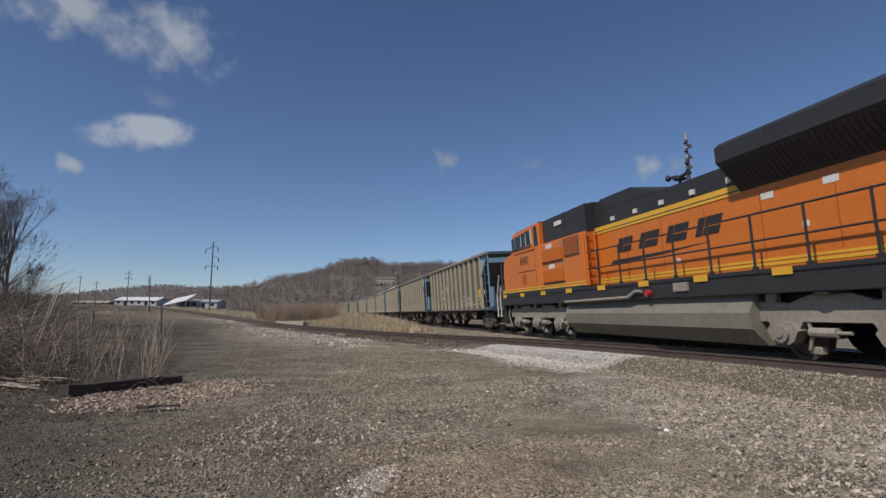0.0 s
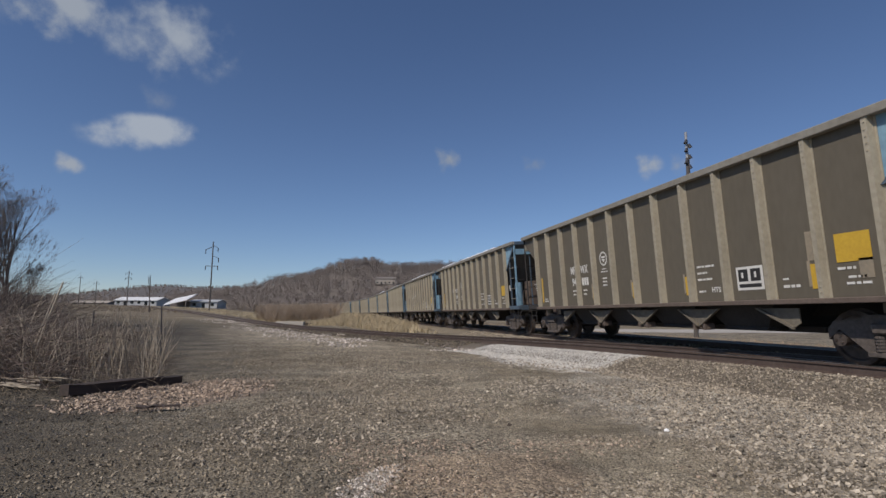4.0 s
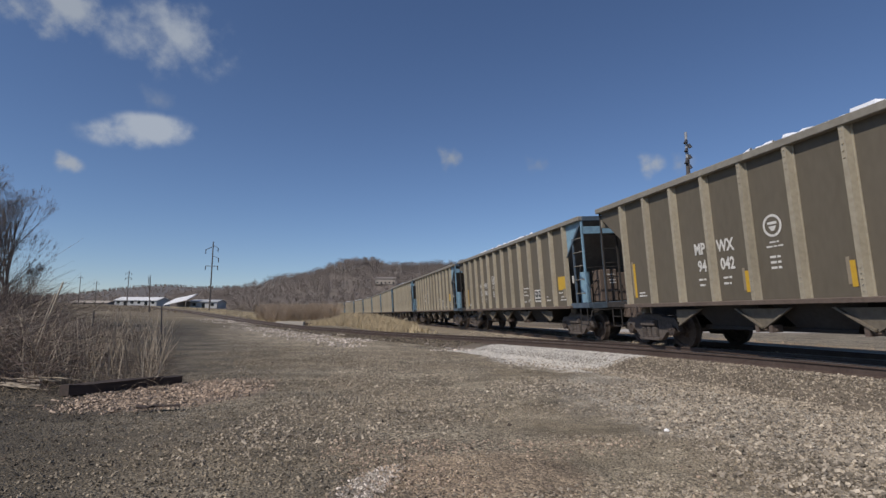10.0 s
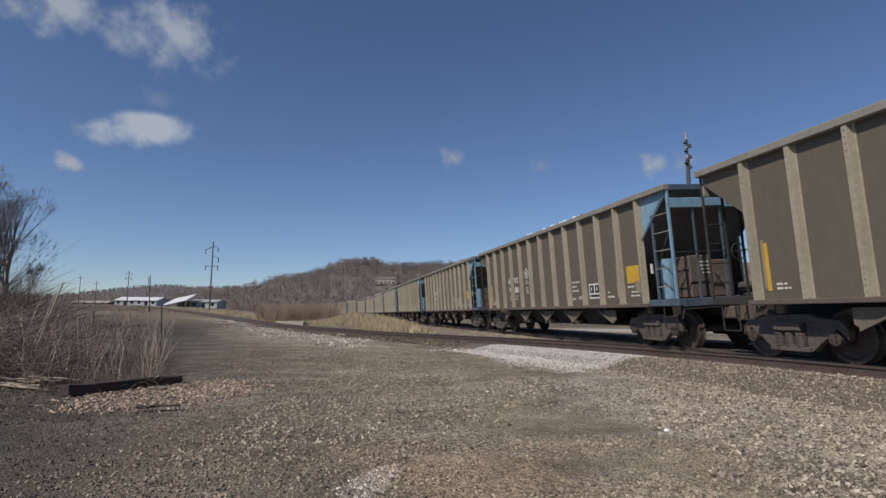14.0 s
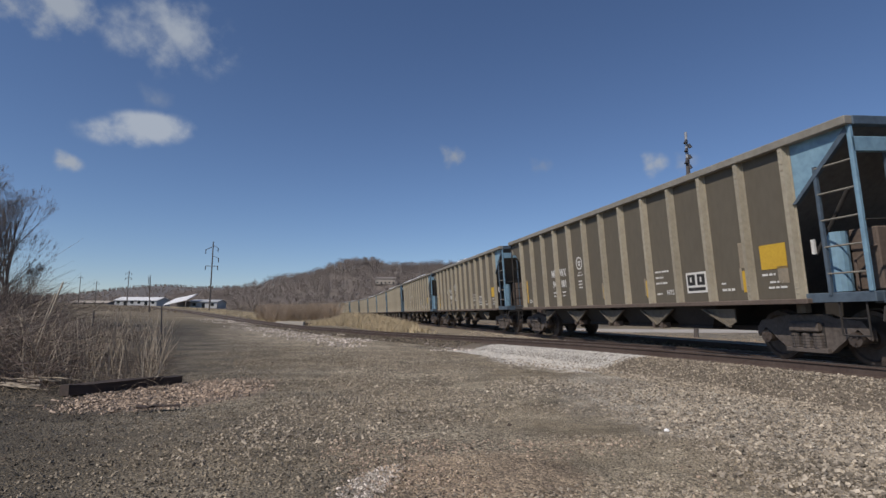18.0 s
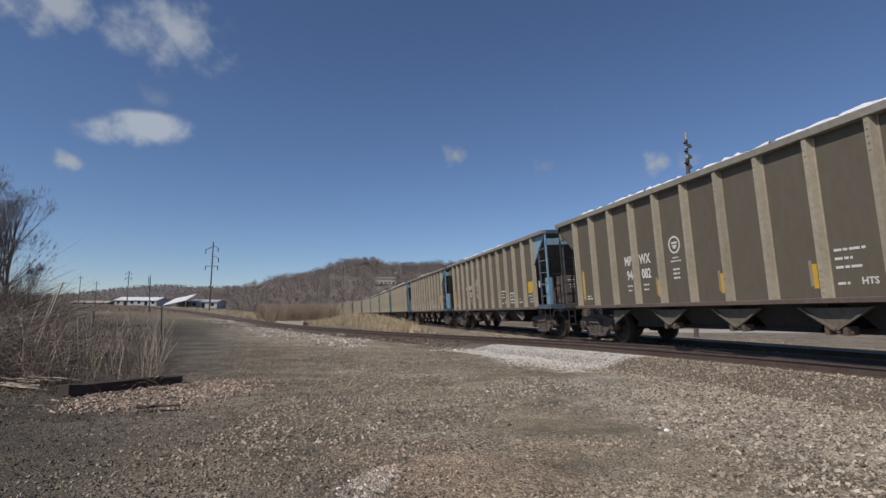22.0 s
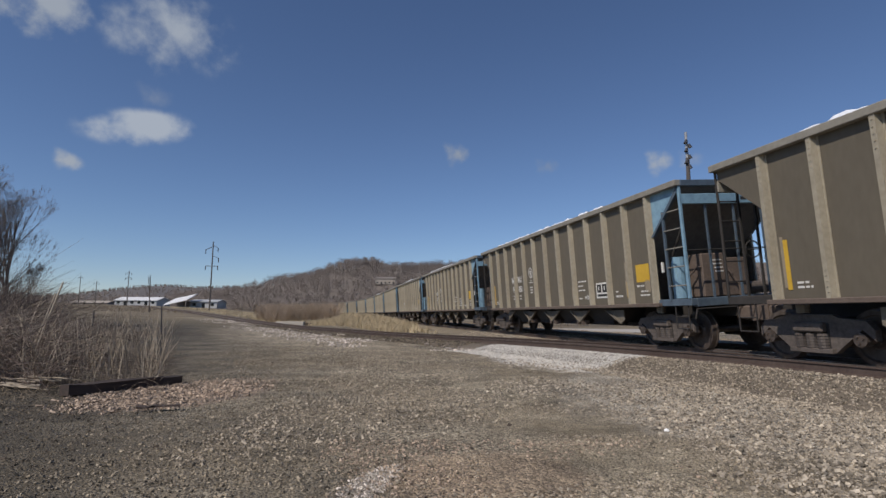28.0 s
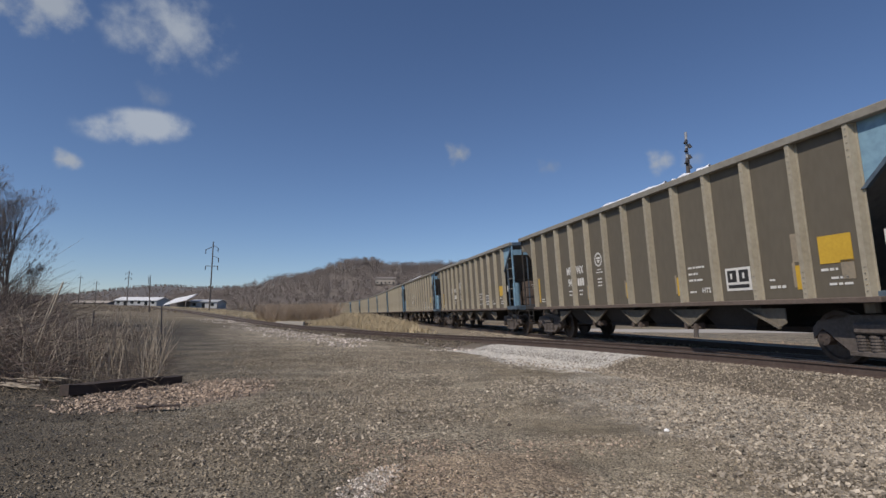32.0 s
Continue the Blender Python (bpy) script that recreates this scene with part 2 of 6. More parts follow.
# ---- ground ----
def bed_height(x, y):
    """Height of the soil before fine relief: a low ballast bank under the main track."""
    z = rise(x, y)
    # grassy bank between the siding and the main track
    mid = -8.8 - 0.27 * (y - 55)
    if 34 < y < 110:
        z += 0.85 * math.exp(-((x - mid) / 2.9) ** 2) * smooth(36, 48, y) * (1 - smooth(80, 105, y))
    z += 0.05 * (noise.noise(Vector((x * 0.13, y * 0.13, 3))) + 0.5 * noise.noise(Vector((x * 0.5, y * 0.5, 7))))
    return z


def ground_material():
    m = bpy.data.materials.new("gravel_and_dirt_ground")
    m.use_nodes = True
    n, l = m.node_tree.nodes, m.node_tree.links
    b = n["Principled BSDF"]
    b.inputs["Roughness"].default_value = 0.95
    tc = n.new("ShaderNodeTexCoord")
    pos = tc.outputs["Object"]

    def noi(scale, detail=6, rough=0.6):
        k = n.new("ShaderNodeTexNoise")
        k.inputs["Scale"].default_value = scale
        k.inputs["Detail"].default_value = detail
        k.inputs["Roughness"].default_value = rough
        l.new(pos, k.inputs["Vector"])
        return k.outputs[0]

    def ramp(src, p0, c0, p1, c1):
        r = n.new("ShaderNodeValToRGB")
        r.color_ramp.elements[0].position, r.color_ramp.elements[1].position = p0, p1
        r.color_ramp.elements[0].color, r.color_ramp.elements[1].color = (*c0, 1), (*c1, 1)
        l.new(src, r.inputs[0])
        return r.outputs[0]

    def mixc(fac, a, c):
        x = n.new("ShaderNodeMix")
        x.data_type = 'RGBA'
        l.new(fac, x.inputs["Factor"])
        l.new(a, x.inputs["A"])
        l.new(c, x.inputs["B"])
        return x.outputs["Result"]

    # stones of 3 to 5 cm: each cell has its own tone
    v = n.new("ShaderNodeTexVoronoi")
    v.inputs["Scale"].default_value = 48
    l.new(pos, v.inputs["Vector"])
    sep = n.new("ShaderNodeSeparateColor")
    l.new(v.outputs["Color"], sep.inputs[0])
    stones = ramp(sep.outputs[0], 0.1, (0.060, 0.050, 0.034), 0.95, (0.40, 0.345, 0.25))
    dirt = ramp(noi(5, 8, 0.7), 0.3, (0.115, 0.092, 0.058), 0.75, (0.225, 0.185, 0.122))
    stony = ramp(noi(0.35, 7, 0.62), 0.42, (0, 0, 0), 0.58, (1, 1, 1))
    v2 = n.new("ShaderNodeTexVoronoi")
    v2.inputs["Scale"].default_value = 85
    l.new(pos, v2.inputs["Vector"])
    sep2 = n.new("ShaderNodeSeparateColor")
    l.new(v2.outputs["Color"], sep2.inputs[0])
    chips = ramp(sep2.outputs[0], 0.15, (0.06, 0.048, 0.031), 1.0, (0.37, 0.31, 0.215))
    chip_mask = ramp(noi(1.1, 7, 0.7), 0.36, (0.35, 0.35, 0.35), 0.62, (0.95, 0.95, 0.95))
    near = mixc(stony, mixc(chip_mask, dirt, chips), stones)

    def patch(cx, cy, rx, ry, shear, src, lowc, highc):
        """A spread of other stone, with a ragged edge."""
        mp = n.new("ShaderNodeSeparateXYZ")
        l.new(pos, mp.inputs[0])

        def op(kind, a, b2):
            k = n.new("ShaderNodeMath")
            k.operation = kind
            for i, q in enumerate((a, b2)):
                if isinstance(q, (int, float)):
                    k.inputs[i].default_value = q
                else:
                    l.new(q, k.inputs[i])
            return k.outputs[0]
        dy = op('SUBTRACT', mp.outputs["Y"], cy)
        dx = op('SUBTRACT', op('SUBTRACT', mp.outputs["X"], cx), op('MULTIPLY', dy, shear))
        r = op('ADD', op('POWER', op('ABSOLUTE', op('DIVIDE', dx, rx), 0), 2), op('POWER', op('ABSOLUTE', op('DIVIDE', dy, ry), 0), 2))
        r = op('ADD', r, op('MULTIPLY', op('SUBTRACT', noi(2.2, 6, 0.7), 0.5), 1.6))
        f = n.new("ShaderNodeMapRange")
        f.inputs[1].default_value, f.inputs[2].default_value = 1.15, 0.65
        l.new(r, f.inputs[0])
        return mixc(f.outputs[0], src, ramp(sep.outputs[1], 0.0, lowc, 1.0, highc))

    near = patch(3.6, 15.5, 2.4, 4.6, 0.05, near, (0.44, 0.415, 0.375), (0.64, 0.61, 0.555))
    near = patch(-3.9, 8.1, 1.2, 1.7, 0.2, near, (0.19, 0.145, 0.11), (0.40, 0.32, 0.25))
    near = patch(-0.50, 3.75, 0.16, 0.42, 0.3, near, (0.24, 0.21, 0.165), (0.48, 0.43, 0.35))
    near = patch(0.35, 3.9, 0.75, 0.7, 0.0, near, (0.12, 0.092, 0.062), (0.38, 0.295, 0.20))
    near = patch(4.6, 6.8, 2.9, 4.2, -0.2, near, (0.10, 0.088, 0.068), (0.45, 0.405, 0.33))
    near = patch(-8.0, 26.5, 3.4, 11.0, -0.6, near, (0.15, 0.125, 0.088), (0.42, 0.36, 0.26))
    # the yard gets darker towards the near left, with darker blots and wheel ruts
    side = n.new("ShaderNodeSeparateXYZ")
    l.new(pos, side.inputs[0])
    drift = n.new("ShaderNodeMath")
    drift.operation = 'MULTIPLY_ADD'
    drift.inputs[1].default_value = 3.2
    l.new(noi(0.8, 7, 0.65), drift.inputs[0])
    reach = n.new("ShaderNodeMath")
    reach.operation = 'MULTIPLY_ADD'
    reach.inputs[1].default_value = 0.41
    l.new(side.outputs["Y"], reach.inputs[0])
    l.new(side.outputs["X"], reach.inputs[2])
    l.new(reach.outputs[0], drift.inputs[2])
    left_tone = n.new("ShaderNodeMapRange")
    left_tone.inputs[1].default_value, left_tone.inputs[2].default_value = -0.8, 4.2
    left_tone.inputs[3].default_value, left_tone.inputs[4].default_value = 0.50, 1.62
    l.new(drift.outputs[0], left_tone.inputs[0])
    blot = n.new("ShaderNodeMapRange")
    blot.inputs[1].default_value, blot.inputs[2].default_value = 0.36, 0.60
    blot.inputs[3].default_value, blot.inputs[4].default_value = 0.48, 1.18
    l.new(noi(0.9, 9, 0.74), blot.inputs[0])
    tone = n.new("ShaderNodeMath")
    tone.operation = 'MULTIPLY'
    l.new(left_tone.outputs[0], tone.inputs[0])
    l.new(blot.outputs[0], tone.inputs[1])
    # yard drops to 0.82 of its tone from 8 to 16 m out
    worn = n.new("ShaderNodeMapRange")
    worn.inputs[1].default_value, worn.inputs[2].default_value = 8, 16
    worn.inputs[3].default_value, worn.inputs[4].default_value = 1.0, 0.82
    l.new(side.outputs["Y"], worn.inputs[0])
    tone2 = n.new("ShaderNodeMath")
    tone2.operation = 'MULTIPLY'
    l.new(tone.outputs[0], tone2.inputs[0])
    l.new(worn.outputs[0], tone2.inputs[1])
    toned = n.new("ShaderNodeHueSaturation")
    l.new(tone2.outputs[0], toned.inputs["Value"])
    l.new(near, toned.inputs["Color"])
    near = toned.outputs[0]
    # further off: old grass and bare soil of the valley floor
    far = ramp(noi(0.06, 8, 0.6), 0.35, (0.125, 0.098, 0.066), 0.65, (0.25, 0.205, 0.13))
    sxyz = n.new("ShaderNodeSeparateXYZ")
    l.new(pos, sxyz.inputs[0])
    mr = n.new("ShaderNodeMapRange")
    mr.inputs[1].default_value, mr.inputs[2].default_value = 34, 60
    l.new(sxyz.outputs["Y"], mr.inputs[0])
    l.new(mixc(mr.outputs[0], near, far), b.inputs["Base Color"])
    bp = n.new("ShaderNodeBump")
    bp.inputs["Strength"].default_value = 1.0
    bp.inputs["Distance"].default_value = 0.022
    l.new(v.outputs["Distance"], bp.inputs["Height"])
    bp.invert = True
    bp2 = n.new("ShaderNodeBump")
    bp2.inputs["Strength"].default_value = 0.7
    bp2.inputs["Distance"].default_value = 0.05
    l.new(noi(7, 8, 0.7), bp2.inputs["Height"])
    l.new(bp.outputs[0], bp2.inputs["Normal"])
    l.new(bp2.outputs[0], b.inputs["Normal"])
    return m


M_GROUND = ground_material()


def build_ground():
    """One sheet, fine near the camera and coarse out to the horizon."""
    def steps(lim, fine, grow):
        v, d = [0.0], fine
        while v[-1] < lim:
            v.append(v[-1] + d)
            if v[-1] > 14:
                d *= grow
        return v
    right = steps(3200, 0.35, 1.16)
    xs = np.array([-a for a in reversed(right[1:])] + right)
    ys = np.array([-a for a in reversed(steps(2500, 0.6, 1.3)[1:])] + steps(3600, 0.35, 1.12))
    verts = [(float(x), float(y), bed_height(x, y)) for y in ys for x in xs]
    w = len(xs)
    faces = [(j * w + i, j * w + i + 1, (j + 1) * w + i + 1, (j + 1) * w + i) for j in range(len(ys) - 1) for i in range(w - 1)]
    me = mesh_np("ground", verts, faces, M_GROUND)
    me.polygons.foreach_set("use_smooth", [True] * len(me.polygons))
    tagged(new("ground", me), "brown gravel and dirt ground with dead grass further off", "ground", kind="structure")


build_ground()


def strip(name, path, z_of, profile, s0, s1, ds, material, cant=0.0):
    """Sweeps a profile (lateral to the right, height over the rail) along a track."""
    verts, faces = [], []
    ss = np.arange(s0, s1 + 0.01, ds)
    c, sn = math.cos(radians(cant)), math.sin(radians(cant))
    for s in ss:
        x, y, h = path(s)
        z = z_of(s)
        for a, b in profile:
            a, b = a * c - b * sn, b * c + a * sn
            verts.append((x + a * math.cos(h), y - a * math.sin(h), z + b))
    k = len(profile)
    for i in range(len(ss) - 1):
        for j in range(k - 1):
            faces.append((i * k + j, i * k + j + 1, (i + 1) * k + j + 1, (i + 1) * k + j))
    me = mesh_np(name, verts, faces, material)
    return new(name, me)


def rail_profile(o):
    return [(o - 0.07, -0.17), (o - 0.07, -0.15), (o - 0.012, -0.135), (o - 0.012, -0.04), (o - 0.036, -0.03), (o - 0.036, 0.0),
            (o + 0.036, 0.0), (o + 0.036, -0.03), (o + 0.012, -0.04), (o + 0.012, -0.135), (o + 0.07, -0.15), (o + 0.07, -0.17)]


M_DARKBED = surface("dark_sooty_siding_bed", (0.19, 0.158, 0.12), (0.10, 0.082, 0.062), 0.95, 0, 22, 1.2, 0.5, 0.9, 0.05)
M_BALLAST = island_vary(surface("dirty_brown_ballast", (0.27, 0.225, 0.16), (0.13, 0.106, 0.074), 0.95, 0, 22, 1.2, 0.5, 0.9, 0.05), 0.0001)


def build_track(name, path, z_of, s0, s1, cant, label):
    t = thing(name, label, "railway track", kind="structure")
    bed = strip("ballast_bed", path, z_of, [(-2.6, -0.52), (-1.7, -0.25), (-1.3, -0.15), (-0.7, -0.14), (0.7, -0.14), (1.3, -0.14), (1.7, -0.13), (2.3, -0.14), (3.4, -0.55)] if cant else [(-2.6, -0.52), (-1.7, -0.25), (-1.2, -0.17), (1.2, -0.17), (1.7, -0.24), (2.6, -0.5)], s0, s1, 2.0, M_BALLAST if cant else M_DARKBED, cant)
    bed.parent = t
    for o in (-0.7535, 0.7535):
        r = strip("rail", path, z_of, rail_profile(o), s0, s1, 1.0, M_RAIL, cant)
        r.parent = t
        hd = strip("rail_head", path, z_of, [(o - 0.03, 0.004), (o + 0.03, 0.004)], s0, s1, 1.0, M_RAILTOP, cant)
        hd.parent = r
    return t


track_main = build_track("main_track", main_track, main_z, -330, 760, CANT, "rusty main line rails on brown ballast, curving away")
track_side = build_track("siding_track", side_track, side_z, 6, 330, 0.0, "rusty siding rails half sunk in dirty ballast")


# ---- hopper car ----
def rib_xs():
    return [-6.438 + 1.073 * i for i in range(13)]


def build_wheelset(parent, x, name="wheelset"):
    bm = bmesh.new()
    for sy in (-1, 1):
        y = 0.7535 * sy
        prof = [(0.10, -0.07), (0.16, -0.09), (0.19, -0.03), (0.36, -0.035), (0.385, -0.07), (0.457, -0.065), (0.465, 0.045), (0.49, 0.05), (0.49, 0.075), (0.40, 0.075), (0.38, 0.03), (0.19, 0.03), (0.12, 0.07)]
        n = 40
        rings = []
        for r, o in prof:
            rings.append([bm.verts.new((r * math.cos(2 * math.pi * i / n), y + -o * sy, r * math.sin(2 * math.pi * i / n))) for i in range(n)])
        for a, b in zip(rings, rings[1:]):
            for i in range(n):
                j = (i + 1) % n
                bm.faces.new((a[i], a[j], b[j], b[i]))
    cyl(bm, (0, -1.05, 0), (0, 1.05, 0), 0.085, n=10)
    for sy in (-1, 1):
        cyl(bm, (0, 1.0 * sy, 0), (0, 1.17 * sy, 0), 0.12, n=12)
        for k in range(3):
            a = 2 * math.pi * k / 3
            cyl(bm, (0.06 * math.cos(a), 1.17 * sy, 0.06 * math.sin(a)), (0.06 * math.cos(a), 1.19 * sy, 0.06 * math.sin(a)), 0.018, n=6)
    ob = part(name, bm, M_WHEEL, parent, "worn steel wheelset with bright treads")
    ob.matrix_basis = pose(x, 0, 0.457)
    return ob


def build_truck(parent, x):
    """A three-piece freight truck: bolster, two side frames, springs, two wheelsets."""
    bm = bmesh.new()
    box(bm, (-0.22, -1.0, 0.50), (0.22, 1.0, 0.78), None, 0.03)
    cyl(bm, (0, 0, 0.78), (0, 0, 0.9), 0.2, n=14)
    truck = part("truck", bm, M_DARK, parent, "grimy cast steel freight truck")
    truck.matrix_basis = pose(x, 0, 0)
    for sy in (-1, 1):
        y0, y1 = 1.0 * sy, 1.13 * sy
        bm = bmesh.new()
        prism(bm, [(-1.12, 0.62), (-1.12, 0.44), (-0.92, 0.62), (-0.70, 0.44), (-0.40, 0.20), (0.40, 0.20), (0.70, 0.44), (0.92, 0.62), (1.12, 0.44), (1.12, 0.62), (1.0, 0.76), (0.55, 0.80), (0.42, 0.86), (-0.42, 0.86), (-0.55, 0.80), (-1.0, 0.76)], y0, y1)
        fr = part("side_frame", bm, M_TRUCK, truck, "dusty cast side frame")
        bm = bmesh.new()
        box(bm, (-0.34, 1.125 * sy, 0.28), (0.34, 1.14 * sy, 0.72))
        part("spring_pocket", bm, M_DARK, truck)
        bm = bmesh.new()
        for sx in (-0.22, 0, 0.22):
            cyl(bm, (sx, 1.14 * sy, 0.28), (sx, 1.14 * sy, 0.54), 0.085, n=10)
            for q in range(5):
                cyl(bm, (sx, 1.14 * sy, 0.30 + 0.05 * q), (sx, 1.14 * sy, 0.325 + 0.05 * q), 0.10, n=10)
        tagged(part("spring_nest", bm, M_TRUCK, truck, "nest of coil springs"), kind="stuff")
        pybox("spring_plank", truck, M_TRUCK, (-0.42, 1.10 * sy, 0.20), (0.42, 1.22 * sy, 0.285), bevel=0.01)
        pybox("bolster_end", truck, M_TRUCK, (-0.30, 1.10 * sy, 0.56), (0.30, 1.25 * sy, 0.74), bevel=0.03)
        pybox("brake_shoe", truck, M_RUST, (0.36, 0.72 * sy, 0.30), (0.44, 0.86 * sy, 0.62))
    wheels = [build_wheelset(truck, -0.89), build_wheelset(truck, 0.89)]
    return truck, wheels


WHEELS = []


def build_hopper():
    """Open-top coal hopper, blue rotary end leading. +X is the way it runs, rails at z = 0."""
    car = thing("hopper_car", "brown-grey ribbed steel coal hopper car with blue end on rails", "freight car", "hopper cars of the coal train")
    TOP, SILL = 3.99, 1.16
    for sy in (-1, 1):
        y = 1.43 * sy
        bm = bmesh.new()
        prism(bm, [(-6.55, SILL), (6.5, SILL), (6.5, 3.87), (-7.62, 3.87), (-7.62, 3.68), (-6.58, 2.86)], y, y - 0.03 * sy)
        part("side_wall", bm, M_CAR, car, "flat brown-grey side sheet")
        bm = bmesh.new()
        prism(bm, [(6.504, 2.86), (7.52, 3.76), (7.62, 3.83), (7.62, 3.87), (6.504, 3.87)], y, y - 0.03 * sy)
        part("end_gusset", bm, M_BLUE, car, "faded light blue corner sheet")
        bm = bmesh.new()
        prism(bm, [(6.50, 2.80), (6.58, 2.80), (7.62, 3.72), (7.62, 3.84)], y + 0.05 * sy, y - 0.03 * sy)
        part("gusset_flange", bm, M_BLUE_SHADED, car)
        bm = bmesh.new()
        box(bm, (-7.7, y - 0.02 * sy, 3.85), (7.7, y + 0.14 * sy, TOP), None, 0.012)
        part("top_chord", bm, M_CHORD, car, "dull grey top chord")
        bm = bmesh.new()
        box(bm, (-6.62, y - 0.1 * sy, 1.07), (6.62, y + 0.13 * sy, 1.16), None, 0.01)
        part("side_sill", bm, M_RUST, car, "rust-brown side sill")
        first = None
        for i, x in enumerate(rib_xs()):
            if first is None:
                bm = bmesh.new()
                yo, ya = y, y + 0.115 * sy
                pts = [(-0.072, yo), (-0.044, ya), (0.044, ya), (0.072, yo)]
                lo = [bm.verts.new((a, b, 1.16)) for a, b in pts]
                hi = [bm.verts.new((a, b, 3.85)) for a, b in pts]
                for k in range(3):
                    bm.faces.new((lo[k], lo[k + 1], hi[k + 1], hi[k]))
                box(bm, (-0.105, yo, 1.16), (-0.072, yo + 0.014 * sy, 3.85))
                box(bm, (0.072, yo, 1.16), (0.105, yo + 0.014 * sy, 3.85))
                for k in range(5):
                    for q in (1.26 + 0.09 * k, 3.34 + 0.11 * k):
                        cyl(bm, (0.0, ya, q), (0.0, ya + 0.012 * sy, q), 0.016, n=6)
                first = part("side_rib", bm, M_RIB, car, "worn tan hat-section rib")
                first.matrix_basis = pose(x, 0, 0)
            else:
                again(first, pose(x, 0, 0))
        # triangular sheets between the discharge chutes
        first = None
        for x in (-2.146, 0.0, 2.146):
            if first is None:
                bm = bmesh.new()
                prism(bm, [(-0.62, 0.99), (-0.05, 0.655), (0.05, 0.655), (0.62, 0.99)], 1.36 * sy, 1.33 * sy)
                for sx in (-1, 1):
                    prism(bm, [(sx * 0.68, 1.0), (sx * 0.03, 0.615), (sx * 0.03, 0.65), (sx * 0.61, 1.0)], 1.42 * sy, 1.36 * sy)
                first = part("chute_gusset", bm, M_CHUTE, car, "pale dusty triangular chute sheet")
                first.matrix_basis = pose(x, 0, 0)
            else:
                again(first, pose(x, 0, 0))
            if sy > 0:
                continue
            bm = bmesh.new()
            for o in (-0.16, 0.16):
                box(bm, (x + o - 0.04, 1.16 * sy, 0.54), (x + o + 0.04, 1.40 * sy, 0.68))
            cyl(bm, (x - 0.22, 1.3 * sy, 0.58), (x + 0.22, 1.3 * sy, 0.58), 0.03, n=8)
            part("door_latch", bm, M_RUST, car)
        for sx in (-1, 1):
            bm = bmesh.new()
            prism(bm, [(sx * 4.72, 0.99), (sx * 4.72, 0.72), (sx * 4.6, 0.655), (sx * 3.86, 0.99)], 1.36 * sy, 1.33 * sy)
            prism(bm, [(sx * 4.6, 0.615), (sx * 4.6, 0.665), (sx * 3.87, 1.0), (sx * 3.79, 1.0)], 1.42 * sy, 1.36 * sy)
            part("chute_gusset", bm, M_CHUTE, car, "pale dusty triangular chute sheet")
            bm = bmesh.new()
            cyl(bm, (sx * 6.2, 1.2 * sy, 1.05), (sx * 6.2, 1.2 * sy, 0.9), 0.11, n=10)
            part("jacking_pad", bm, M_CHUTE, car)
    for sx in (-1, 1):
        # end chord, slope sheet, end sill, corner posts
        bm = bmesh.new()
        box(bm, (sx * 7.58, -1.43, 3.84), (sx * 7.72, 1.43, TOP - 0.004), None, 0.012)
        part("end_chord", bm, M_BLUE_SHADED if sx > 0 else M_CHORD, car, "dark end chord")
        bm = bmesh.new()
        prism(bm, [(sx * 7.60, 3.86), (sx * 7.56, 3.90), (sx * 4.95, 1.22), (sx * 4.99, 1.16)], -1.40, 1.40)
        part("slope_sheet", bm, M_SLOPE, car, "dark sloping end sheet")
        bm = bmesh.new()
        box(bm, (sx * 7.60, -1.45, 3.42), (sx * 7.68, 1.45, 3.66), None, 0.01)
        part("end_beam", bm, M_BLUE if sx > 0 else M_CHORD, car, "blue end cross beam" if sx > 0 else "")
        bm = bmesh.new()
        box(bm, (sx * 6.5, -1.45, 1.08), (sx * 7.7, -1.30, 1.24), None, 0.01)
        box(bm, (sx * 6.5, 1.30, 1.08), (sx * 7.7, 1.45, 1.24), None, 0.01)
        box(bm, (sx * 7.55, -1.30, 1.05), (sx * 7.7, 1.30, 1.24), None, 0.01)
        part("end_sill", bm, M_BLUE_SHADED if sx > 0 else M_DARK, car)
        for sy in (-1, 1):
            bm = bmesh.new()
            w = 0.07 if sx > 0 else 0.05
            box(bm, (sx * (7.68 - w), (1.47 - w) * sy, 1.24), (sx * 7.68, 1.47 * sy, 3.86), None, 0.012)
            part("corner_post", bm, M_BLUE if sx > 0 else M_DARK, car, "light blue corner post" if sx > 0 else "")
            if sx < 0:
                continue
            ladder = pybox("ladder", car, M_BLUE_SHADED, (sx * 6.95, 1.42 * sy, 1.2), (sx * 7.01, 1.47 * sy, 3.35), "dark blue ladder, shade put into its colour")
            first = None
            for k in range(5 if sy < 0 else 0):
                z = 1.55 + 0.44 * k
                if first is None:
                    bm = bmesh.new()
                    cyl(bm, (sx * 6.98, 1.46 * sy, 0), (sx * 7.62, 1.46 * sy, 0), 0.016, n=6)
                    first = part("rung", bm, M_CHORD if sx > 0 else M_DARK, ladder)
                    first.matrix_basis = pose(0, 0, z)
                else:
                    again(first, pose(0, 0, z))
        for y in ((-0.75, 0.02, 0.80) if sx > 0 else (-1.0, -0.6, -0.2, 0.2, 0.6, 1.0)):
            bm = bmesh.new()
            box(bm, (sx * 7.59, y - 0.022, 1.24), (sx * 7.63, y + 0.022, 3.45))
            part("end_post", bm, M_BLUE_SHADED if sx > 0 else M_DARK, car)
        if sx > 0:
            bm = bmesh.new()
            cyl(bm, (sx * 6.6, -1.2, 1.9), (sx * 7.3, -1.2, 2.9), 0.035, n=8)
            part("diagonal_brace", bm, M_DARK, car)
        bm = bmesh.new()
        box(bm, (sx * 7.55, -0.18, 0.70), (sx * 8.05, 0.18, 1.0), None, 0.03)
